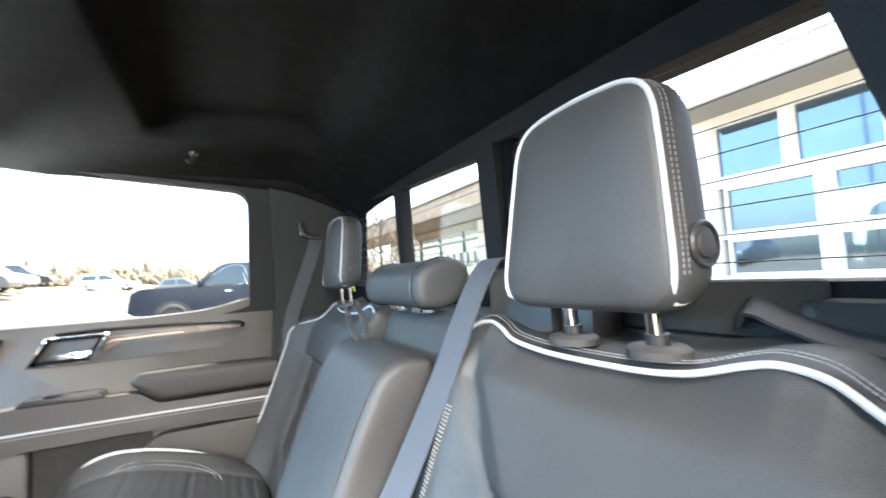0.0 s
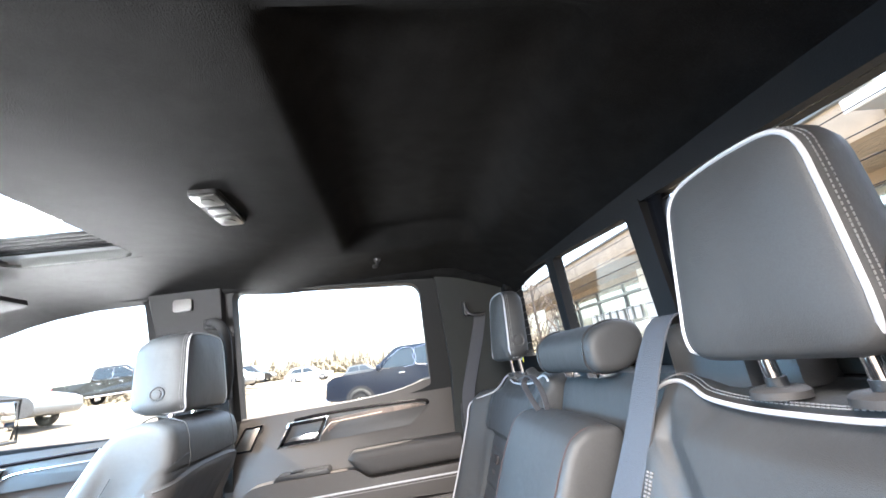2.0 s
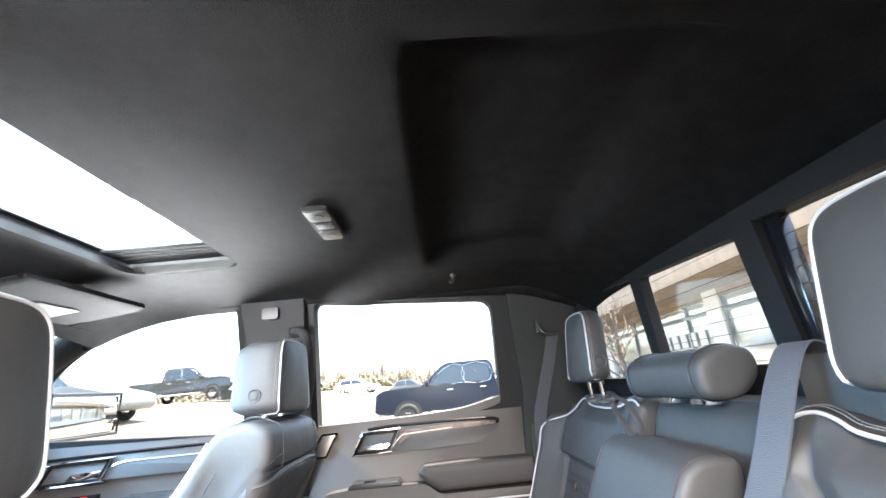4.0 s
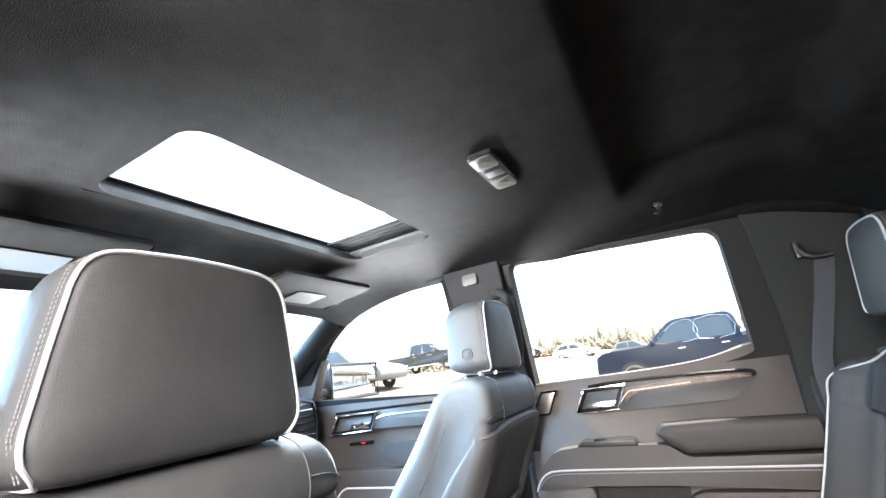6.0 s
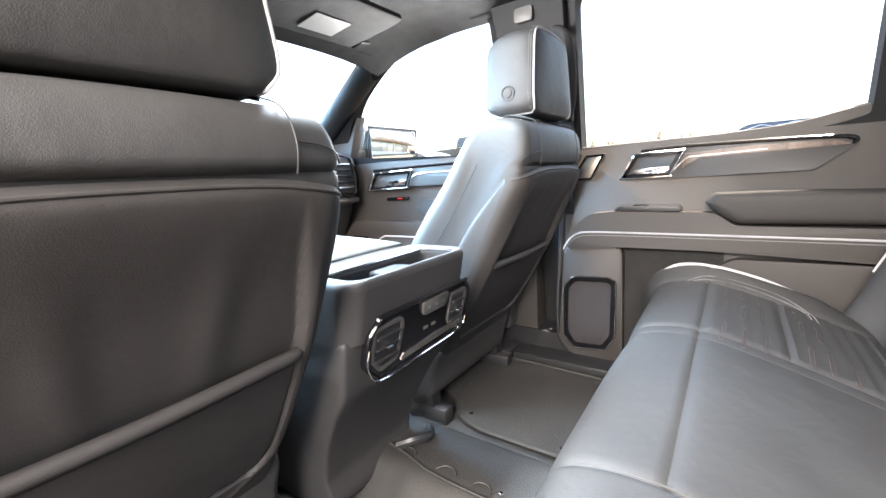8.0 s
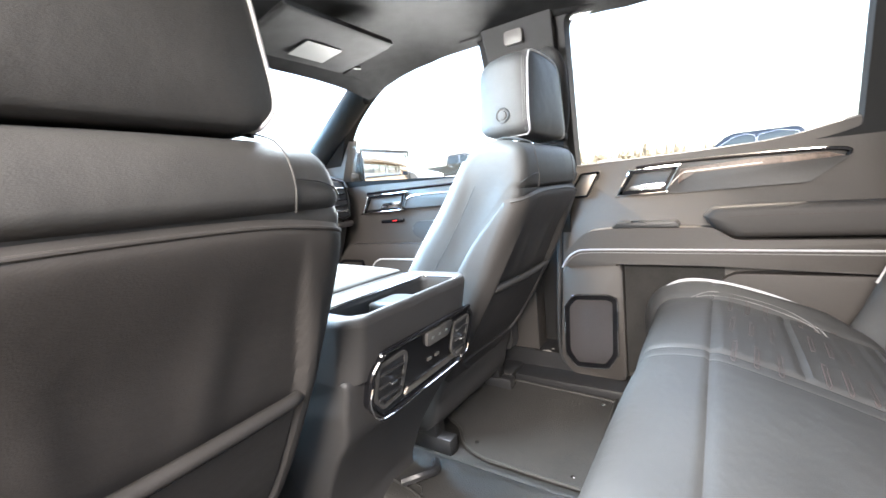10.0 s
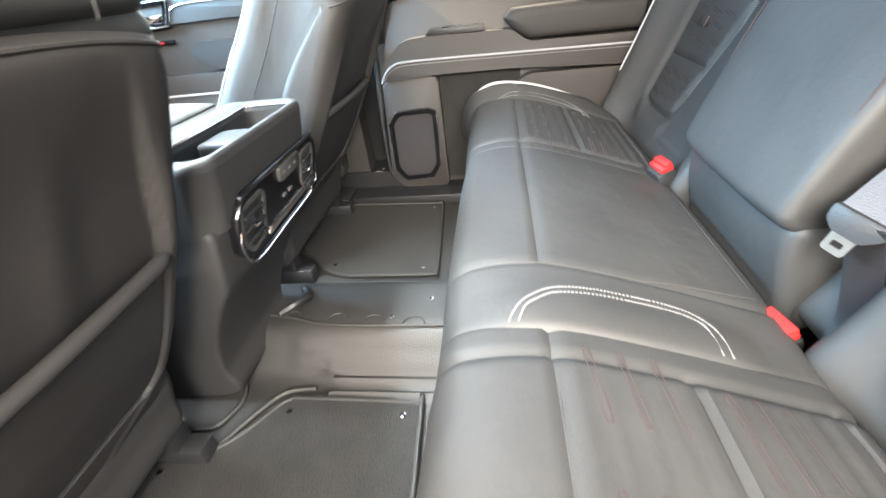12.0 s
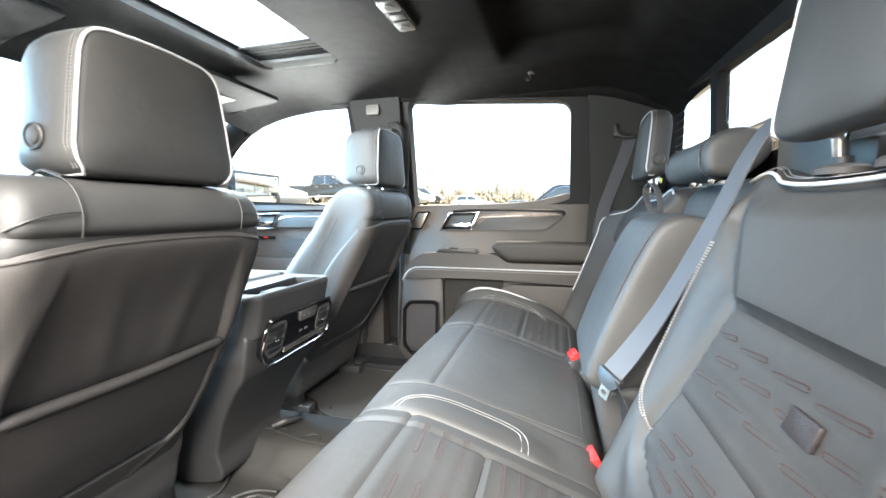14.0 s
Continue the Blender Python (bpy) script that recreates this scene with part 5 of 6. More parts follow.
buckle(1.487, 0.268, 0.306, 12, "black belt buckle with red button between cushion and backrest")
buckle(1.500, -0.165, 0.262, 12, "black belt buckle with red button at the seat split")

# latch gear behind the driver-side headrest
latch = thing("latch_bracket", (1.80, -0.45, 0.77), "grey-green steel latch bracket behind the headrest", "bracket")
part("plate", join(box(1.800, 1.812, -0.56, -0.33, 0.765, 0.815, 0.006), box(1.795, 1.815, -0.60, -0.54, 0.77, 0.80, 0.008)), CORNER, latch)
part("bolt", disc((1.794, -0.55, 0.79), "x", 0.004, 0.006, 12), DARKPLASTIC, latch)
lp = thing("tether_strap", (1.79, -0.64, 0.77), "folded dark grey tether strap on the rear shelf", "strap")
part("webbing", strap_mesh([(1.80, -0.50, 0.784), (1.79, -0.515, 0.793), (1.785, -0.54, 0.784), (1.785, -0.575, 0.772), (1.79, -0.62, 0.768)], [(1, 0.4, 0.5)] * 5, 0.013, 0.0015), TETHER, lp)
shelf_ = structure("trim_rear_shelf", box(1.79, 1.862, -0.76, 0.76, 0.60, 0.762, 0.01), CARPET, "dark carpeted shelf behind the bench", "trim")

# ---- console ----
con = thing("centre_console", (0.35, 0, 0.0), "dark floor console with leather lid, cup tray and rear vent panel", "console")
CP = [(-0.10, 0.02), (-0.12, 0.40), (-0.08, 0.505), (0.30, 0.505), (0.60, 0.500), (0.622, 0.490), (0.645, 0.448), (0.70, 0.440), (0.74, 0.440), (0.764, 0.434), (0.758, 0.39), (0.742, 0.335), (0.705, 0.285), (0.655, 0.20), (0.625, 0.12), (0.60, 0.03), (0.30, 0.01)]
CY0, CY1 = -0.172, 0.152
part("body", swell(CP, CY0 - 0.003, CY1 + 0.003, 20, lambda s, v, x, z: 0.0, 0.009, 6, lambda y, x, z: -0.01 + (y + 0.01) * (1 - 0.34 * max(0, (0.38 - z) / 0.38))), CONSOLE, con, "charcoal plastic body")
rimo = rounded([(0.632, CY0 - 0.004), (0.768, CY0 - 0.004), (0.793, CY0 + 0.022), (0.793, CY1 - 0.022), (0.768, CY1 + 0.004), (0.632, CY1 + 0.004)], 0.010)
rimi = rounded([(0.690, CY0 + 0.030), (0.768, CY0 + 0.026), (0.780, CY0 + 0.040), (0.780, CY1 - 0.036), (0.768, CY1 - 0.022), (0.690, CY1 - 0.026)], 0.018)
cs = prism(rimo, "z", 0.430, 0.520, hole=rimi)
for vv in cs.verts:
    vv.co.x -= (0.520 - vv.co.z) * 0.24 * max(0, (vv.co.x - 0.640) / 0.167)
part("tray_surround", cs, CONSOLE, con, "soft-edged tray surround")
def mixed(k):
    """A ring between the outer and the inner edge of the tray surround."""
    return [(a[0] + (b[0] - a[0]) * k, a[1] + (b[1] - a[1]) * k) for a, b in zip(rimo, rimi)]


brim = [[(x, y, z) for x, y in mixed(k)] for k, z in ((0.0, 0.5195), (0.0, 0.5235), (0.035, 0.5275), (0.10, 0.5310), (0.22, 0.5335), (0.45, 0.5345), (0.75, 0.5335), (0.93, 0.5300), (1.0, 0.5230), (1.0, 0.5195))]
part("tray_top", loft(brim, False, False), CONSOLE, con)
part("tray_rim", tube([(x, y, 0.5290) for x, y in mixed(0.965)[::2]], 0.0016, closed=True, n=8, sub=3), CHROME, con, "bright tray rim")
tray = part("cup_tray", prism(rimi, "z", 0.452, 0.458), DARKPLASTIC, con, "black cup tray")
part("tray_divider", swell([(0.694, 0.456), (0.694, 0.505), (0.703, 0.518), (0.752, 0.519), (0.764, 0.505), (0.766, 0.456)], -0.045, 0.025, 8, None, 0.008, 5), DARKPLASTIC, tray)
part("lid", swell([(-0.06, 0.51), (-0.06, 0.54), (0.0, 0.552), (0.30, 0.552), (0.59, 0.542), (0.632, 0.532), (0.632, 0.505)], CY0 + 0.012, CY1 - 0.012, 16, lambda s, v, x, z: 0.004 * (1 - abs(2 * v - 1) ** 2), 0.014, 8), LIDLEATHER, con, "padded leather lid")
part("lid_seam", tube([(0.02, CY0 + 0.05, 0.5565), (0.30, CY0 + 0.05, 0.5565), (0.60, CY0 + 0.05, 0.546)], 0.0015, n=5), DARKPLASTIC, con)


def cx(z, d=0.0):
    return 0.765 + (z - 0.40) * 0.24 + d


def on_face(bm):
    """Leans a part that was built upright at x = 0 on to the sloping rear face of the console."""
    for v in bm.verts:
        v.co.x = v.co.x + cx(v.co.z)
    return bm


vp = rounded([(-0.112, 0.468), (0.128, 0.470), (0.150, 0.450), (0.150, 0.385), (0.128, 0.358), (-0.105, 0.350), (-0.140, 0.385), (-0.140, 0.440)], 0.012)
panel = part("vent_panel", on_face(prism(vp, "x", -0.004, 0.010, 0.003)), GLOSS, con, "gloss black rear vent panel")
part("panel_edge", tube([(cx(z, 0.010), y, z) for y, z in vp[::2]], 0.0042, closed=True, n=8, sub=3), GLOSS, panel)
part("bright_edge", tube([(cx(z, 0.0145), y, z) for y, z in [(-0.141, 0.42), (-0.141, 0.388), (-0.108, 0.352), (0.0, 0.354), (0.128, 0.3605), (0.148, 0.385)]], 0.0012, n=6, sub=4), CHROME, panel, "thin chrome edge")
for y0, y1 in ((-0.132, -0.058), (0.082, 0.142)):
    vo = rounded([(y0, 0.452), (y1 - 0.008, 0.455), (y1, 0.44), (y1 - 0.006, 0.375), (y0 + 0.022, 0.368), (y0 - 0.002, 0.395)], 0.008)
    vt = part("vent", on_face(prism(vo, "x", 0.0095, 0.013, hole=inset(vo, 0.007))), PLASTIC, panel, "air vent")
    part("vent_core", on_face(prism(inset(vo, 0.006), "x", 0.0085, 0.0105)), DARKPLASTIC, panel)
    for i in range(3):
        z = 0.390 + 0.021 * i
        part("slat", on_face(box(0.009, 0.0165, y0 + 0.008, y1 - 0.012, z - 0.002, z + 0.002, 0.001)), DARKPLASTIC, panel)
    part("vent_tab", on_face(box(0.010, 0.020, (y0 + y1) / 2 - 0.008, (y0 + y1) / 2 + 0.008, 0.408, 0.414, 0.002)), CHROME, panel, "chrome vent tab")
part("heater_switch", on_face(prism(rounded([(-0.012, 0.462), (0.068, 0.463), (0.062, 0.436), (-0.006, 0.435)], 0.005), "x", 0.009, 0.016, 0.002)), PLASTIC, panel, "seat heater switch")
for y in (0.006, 0.028, 0.050):
    part("switch_mark", on_face(box(0.0155, 0.0168, y - 0.003, y + 0.003, 0.446, 0.451, 0.0)), GREYPART, panel)
for y in (0.010, 0.034):
    part("usb_port", on_face(box(0.009, 0.0125, y - 0.006, y + 0.006, 0.403, 0.409, 0.001)), BRUSHED, panel, "small port")
part("bright_strip", on_face(prism(rounded([(-0.055, 0.366), (-0.045, 0.377), (0.140, 0.386), (0.140, 0.374)], 0.002), "x", 0.009, 0.0125, 0.001)), BRUSHED, panel, "pale metal strip")
part("console_hook", tube([(0.66, 0.03, 0.11), (0.69, 0.05, 0.12), (0.70, 0.09, 0.11), (0.68, 0.12, 0.105)], 0.010, n=8), DARKPLASTIC, con, "black cable grommet")

# ---- floor liner ----
def liner_z(x, y):
    hump = 0.088 / (1 + math.exp((abs(y - 0.085) - 0.112) / 0.015))
    z = 0.006 + hump
    for c in (0.262, 0.232, 0.205):
        z += 0.009 * bump_at(y, c, 0.006) * (x > 0.69)
    k = min(1, max(0, (x - 0.70) / 0.10))
    for c in (-0.100, -0.070, -0.043):
        z += 0.010 * bump_at(y - 0.06 * (1 - k) * (c > -0.09), c - 0.03 * (1 - k), 0.007) * (x > 0.69)
    return z


liner = thing("floor_liner", (0.8, 0, 0.0), "black rubber floor liner moulded over the tunnel", "floor mat")
part("tray", grid_mesh(lambda u, v: (0.45 + 0.68 * u, -0.74 + 1.48 * v, liner_z(0.45 + 0.68 * u, -0.74 + 1.48 * v)), 40, 150), RUBBER, liner, "glossy rubber tray")
part("edge_line", tube([(0.546, 0.055, 0.096), (0.61, 0.043, 0.0955), (0.683, 0.032, 0.0945), (0.754, 0.015, 0.0935), (0.85, 0.010, 0.093), (1.05, 0.012, 0.093)], 0.0032, n=6), RUBBER, liner)
for x in (0.68, 0.788, 0.87, 0.958):
    part("emboss", tube([(x - 0.024, 0.022 + (0.88 - x) * 0.06, 0.0945), (x - 0.014, 0.036 + (0.88 - x) * 0.06, 0.0950), (x, 0.040 + (0.88 - x) * 0.06, 0.0952), (x + 0.014, 0.036 + (0.88 - x) * 0.06, 0.0950), (x + 0.024, 0.022 + (0.88 - x) * 0.06, 0.0945)], 0.0018, n=5), RUBBER, liner)
MATS = (("passenger", [(0.525, 0.72), (0.945, 0.70), (0.968, 0.285), (0.70, 0.285), (0.635, 0.31), (0.575, 0.385), (0.50, 0.42)], ((0.915, 0.665), (0.925, 0.315), (0.66, 0.335))),
        ("driver", [(0.50, -0.72), (1.02, -0.72), (0.985, -0.117), (0.71, -0.115), (0.655, -0.195), (0.61, -0.235), (0.50, -0.25)], ((0.954, -0.148), (0.727, -0.149), (0.538, -0.275), (0.96, -0.66))))
for who, pts, screws in MATS:
    m = thing("floor_mat", (sum(p[0] for p in pts) / len(pts), sum(p[1] for p in pts) / len(pts), 0.01), "black carpet floor mat with moulded edge, fixed by screws", "floor mat", "floor mats")
    rp = rounded(pts, 0.03)
    part("carpet", prism(rp, "z", 0.006, 0.016, 0.003), CARPET, m, "black carpet pile")
    part("rim", tube([(x, y, 0.015) for x, y in rp[::2]], 0.005, closed=True, n=6, sub=3), RUBBER, m, "raised rubber rim")
    for x, y in screws:
        part("screw", disc((x, y, 0.015), "z", 0.006, 0.004, 12, 0.001), CHROME, m, "bright screw head")
# channel lines beside the driver mat
part("edge_line", tube([(0.50, -0.188, 0.012), (0.56, -0.186, 0.012), (0.592, -0.178, 0.012), (0.612, -0.125, 0.012), (0.60, -0.08, 0.02)], 0.005, n=6), RUBBER, liner)
part("edge_line", tube([(0.50, -0.236, 0.012), (0.57, -0.232, 0.012), (0.616, -0.218, 0.012), (0.642, -0.175, 0.012), (0.68, -0.118, 0.012), (0.71, -0.097, 0.012), (0.76, -0.09, 0.012)], 0.005, n=6), RUBBER, liner)
for x, y in ((0.908, 0.033), (0.988, 0.092)):
    part("screw", disc((x, y, 0.0935), "z", 0.005, 0.004, 12, 0.001), CHROME, liner, "bright screw head")

# ---- roof fittings ----
dome = thing("dome_light", (1.062, 0.018, 1.18), "switched-off grey dome lamp with two clear lenses", "lamp")
part("housing", prism(rounded([(1.036, -0.052), (1.088, -0.052), (1.088, 0.108), (1.036, 0.108)], 0.012), "z", 1.179, 1.192, 0.005), PILLAR, dome, "dark grey housing")
for y in (-0.024, 0.080):
    ln = part("lens", prism(rounded([(1.040, y - 0.024), (1.084, y - 0.024), (1.084, y + 0.024), (1.040, y + 0.024)], 0.006), "z", 1.176, 1.18, 0.002), LENS, dome, "clear ribbed lens")
    part("lens_ring", disc((1.062, y, 1.174), "z", 0.012, 0.003, 16), LENS, ln)
part("switch", box(1.045, 1.08, 0.016, 0.040, 1.176, 1.18, 0.001), DARKPLASTIC, dome)

hook = thing("coat_hook", (1.345, 0.525, 1.184), "small dark coat hook in the headliner", "hook")
part("base", disc((1.345, 0.525, 1.174), "z", 0.011, 0.014, 16, 0.003), DARKPLASTIC, hook)
part("peg", tube([(1.345, 0.525, 1.176), (1.343, 0.522, 1.162), (1.337, 0.515, 1.154), (1.331, 0.511, 1.157)], 0.005, n=8), DARKPLASTIC, hook)

for s in (1, -1):
    v = thing("sun_visor", (0.34, s * 0.24, 1.15), "grey cloth sun visor folded up, with a pale label", "visor", "sun visors")
    ya, yb = (0.10, 0.48) if s > 0 else (-0.235, -0.56)
    vb = swell([(0.178, 1.118), (0.185, 1.130), (0.29, 1.148), (0.385, 1.162), (0.398, 1.154), (0.39, 1.142), (0.29, 1.128)], ya, yb, 10, None, 0.012, 5)
    part("panel", vb, HEADLINER, v)
    yl = 0.295 if s > 0 else -0.395
    part("label", moved(prism(rounded([(-0.045, -0.06), (0.045, -0.06), (0.045, 0.06), (-0.045, 0.06)], 0.003), "z", -0.001, 0.0005), Matrix.Translation((0.262, yl, 1.1215)) @ Matrix.Rotation(radians(-7), 4, "Y")), LENS, v, "pale printed label")
    part("rod", tube([(0.20, yb - s * 0.02, 1.135), (0.19, yb + s * 0.05, 1.140), (0.18, yb + s * 0.09, 1.155)], 0.005, n=8), REARFRAME, v)

sr = thing("sunroof", (0.6, -0.03, 1.21), "large sunroof with dark frame, glass panel and ribbed wind deflector", "sunroof")
ro = rounded([(SR[0] - 0.045, SR[2] - 0.015), (SR[1] + 0.012, SR[2] - 0.015), (SR[1] + 0.012, SR[3] + 0.015), (SR[0] - 0.045, SR[3] + 0.015)], 0.03)
ri = rounded([(SR[0] + 0.006, SR[2] + 0.006), (SR[1] - 0.005, SR[2] + 0.006), (SR[1] - 0.005, SR[3] - 0.006), (SR[0] + 0.006, SR[3] - 0.006)], 0.05)
part("headliner_lip", prism(ro, "z", 1.2078, 1.216, hole=ri), HEADLINER, sr, "cloth-wrapped lip")
part("frame", prism(ro, "z", 1.214, 1.262, hole=rounded([(SR[0] - 0.022, SR[2] + 0.012), (SR[1] - 0.010, SR[2] + 0.012), (SR[1] - 0.010, SR[3] - 0.002), (SR[0] - 0.022, SR[3] - 0.002)], 0.03)), DARKPLASTIC, sr, "black inner frame")
part("front_frame", box(SR[0] - 0.026, SR[0] - 0.008, SR[2] + 0.01, SR[3] - 0.004, 1.250, 1.2555, 0.002), DARKPLASTIC, sr)
g = part("glass_panel", box(SR[0] - 0.03, SR[1] - 0.01, SR[2] + 0.01, SR[3] - 0.01, 1.256, 1.260), GLASS, sr, "clear glass")
g.visible_shadow = False
for i in range(5):
    y = SR[3] - 0.0225 - 0.0215 * i
    part("rib", box(SR[0] - 0.01, SR[1] - 0.012, y - 0.0085, y + 0.0085, 1.238, 1.247, 0.003), HEADLINER, sr)
# lighter grey than the lip: light on this far wall, put into colour
part("end_wall", box(SR[0] + 0.03, SR[1] - 0.010, SR[3] - 0.009, SR[3] - 0.005, 1.2085, 1.232, 0.0015), CORNER, sr, "end wall of the opening, greyed to look lit")

clip = thing("pillar_clip", (0.69, 0.715, 1.14), "small pale cover cap on the centre pillar", "cap")
part("cap", prism(rounded([(0.665, 1.120), (0.722, 1.120), (0.722, 1.160), (0.665, 1.160)], 0.008), "y", 0.680, 0.715, 0.003), PLASTIC, clip)
for s in (1, -1):
    gh = thing("grab_handle", (0.80, s * 0.72, 0.85), "dark grab handle on the centre pillar", "handle", "grab handles")
    part("grip", tube([(0.800, s * 0.750, 0.835), (0.822, s * 0.705, 0.85), (0.836, s * 0.684, 0.90), (0.838, s * 0.668, 0.99), (0.826, s * 0.660, 1.045), (0.795, s * 0.676, 1.070), (0.765, s * 0.71, 1.070)], 0.0145, n=12), PILLAR, gh)
    for x, y, z in ((0.800, 0.745, 0.838), (0.772, 0.705, 1.070)):
        part("foot", box(x - 0.020, x + 0.020, min(s * (y - 0.012), s * (y + 0.02)), max(s * (y - 0.012), s * (y + 0.02)), z - 0.018, z + 0.018, 0.008, 3), PILLAR, gh)

# ---- outside ----
def ground_z(x, y):
    k = min(1.0, max(0.0, -x / 14.0))
    return -0.66 + 0.26 * min(1.0, max(0.0, (y - 5.0) / 8.0)) - 0.05 * max(-14.0, min(14.0, x)) * (x > 0) + 0.012 * max(-120, min(120, y)) + 1.45 * k * k * (3 - 2 * k)


def far(u):
    return 600 * (2 * u - 1) ** 3


structure("ground", grid_mesh(lambda u, v: (far(u), far(v), ground_z(far(u), far(v))), 120, 60), GRAVEL, "pale sunlit gravel car lot", "ground")


def wheel(parent, x, y, z, r, s):
    w = part("wheel", tube([(x + math.cos(a * math.pi / 12) * (r - 0.10), y, z + math.sin(a * math.pi / 12) * (r - 0.10)) for a in range(24)], 0.10, closed=True, n=10, sub=1), TYRE, parent, "black tyre")
    part("rim", join(disc((x, y - s * 0.02, z), "y", r - 0.13, s * 0.06, 24, 0.01), *[box(x - 0.02 + math.cos(a) * 0.1, x + 0.02 + math.cos(a) * 0.1, min(y, y + s * 0.075), max(y, y + s * 0.075), z - 0.02 + math.sin(a) * 0.1, z + 0.02 + math.sin(a) * 0.1) for a in (0, 1.047, 2.094, 3.142, 4.189, 5.236)]), CHROME, w, "bright alloy rim")


def pickup(x, y, z, heading, paint, label, group="parked vehicles"):
    """A crew-cab pickup, its nose at heading * x; built at its place."""
    t = thing("pickup_truck", (x, y, z), label, "truck", group)
    h = heading
    X = lambda a: x + h * a
    W = 1.0
    low = [(-2.95, 0.55), (-2.93, 1.12), (-2.85, 1.20), (-1.15, 1.22), (-1.15, 1.20), (1.30, 1.26), (2.62, 1.23), (2.86, 1.10), (2.92, 0.55), (2.55, 0.46), (-2.6, 0.50)]
    part("body", prism(rounded([(X(a), z + b) for a, b in low], 0.08), "y", y - W, y + W, 0.06), paint, t)
    cab = [(-1.10, 1.15), (-1.02, 1.84), (-0.85, 1.93), (0.45, 1.93), (0.66, 1.86), (1.42, 1.22), (1.40, 1.10)]
    bm = prism(rounded([(X(a), z + b) for a, b in cab], 0.08), "y", y - W + 0.02, y + W - 0.02, 0.05)
    for v in bm.verts:
        k = max(0, (v.co.z - z - 1.2) / 0.75)
        v.co.y = y + (v.co.y - y) * (1 - 0.16 * k)
    part("cab", bm, paint, t)
    for s in (-1, 1):
        for name, pts in (("rear_window", [(-0.92, 1.27), (-0.88, 1.80), (-0.08, 1.82), (-0.06, 1.27)]), ("front_window", [(0.02, 1.27), (0.02, 1.82), (0.52, 1.80), (1.10, 1.29)])):
            g = prism(rounded([(X(a), z + b) for a, b in pts], 0.05), "y", -0.008, 0.008)
            for v in g.verts:
                k = max(0, (v.co.z - z - 1.2) / 0.75)
                v.co.y += y + s * (W - 0.018) * (1 - 0.16 * k)
            gw = part("window", g, CARGLASS, t, "dark side window")
            part("window_trim", tube([(X(a), y + s * (W - 0.008) * (1 - 0.16 * max(0, (b - 1.2) / 0.75)), z + b) for a, b in pts], 0.006, closed=True, n=5, sub=2), CHROME, gw)
        for a in (-0.75, 0.35):
            part("door_handle", box(min(X(a), X(a + 0.2)), max(X(a), X(a + 0.2)), y + s * W - 0.01, y + s * W + 0.03, z + 1.06, z + 1.10, 0.01), CHROME, t)
        part("mirror", box(min(X(1.12), X(1.26)), max(X(1.12), X(1.26)), min(y + s * 1.0, y + s * 1.22), max(y + s * 1.0, y + s * 1.22), z + 1.22, z + 1.42, 0.04), paint, t)
        for a in (-1.85, 1.85):
            part("wheel_arch", prism([(X(a) + math.cos(q * math.pi / 12) * 0.47, z + 0.40 + math.sin(q * math.pi / 12) * 0.47) for q in range(13)], "y", y + s * (W - 0.06), y + s * (W + 0.004)), DARKPLASTIC, t)
            wheel(t, X(a), y + s * (W - 0.06), z + 0.40, 0.40, s)
        part("sill_step", tube([(X(-1.2), y + s * 0.98, z + 0.42), (X(1.2), y + s * 0.98, z + 0.42)], 0.05, n=8, sub=1), CHROME, t)
        part("headlight", box(min(X(2.70), X(2.90)), max(X(2.70), X(2.90)), min(y + s * 0.68, y + s * 0.98), max(y + s * 0.68, y + s * 0.98), z + 0.86, z + 1.04, 0.03), LABEL, t)
        part("tail_light", box(min(X(-2.96), X(-2.88)), max(X(-2.96), X(-2.88)), min(y + s * 0.80, y + s * 1.01), max(y + s * 0.80, y + s * 1.01), z + 0.86, z + 1.14, 0.02), TAIL, t, "red tail lamp")
    part("grille", box(min(X(2.86), X(2.93)), max(X(2.86), X(2.93)), y - 0.62, y + 0.62, z + 0.62, z + 1.04, 0.03), CHROME, t)
    part("bumper", box(min(X(2.78), X(3.0)), max(X(2.78), X(3.0)), y - 0.98, y + 0.98, z + 0.40, z + 0.60, 0.05), CHROME, t)
    part("rear_bumper", box(min(X(-3.08), X(-2.9)), max(X(-3.08), X(-2.9)), y - 0.96, y + 0.96, z + 0.48, z + 0.64, 0.04), CHROME, t)
    return t


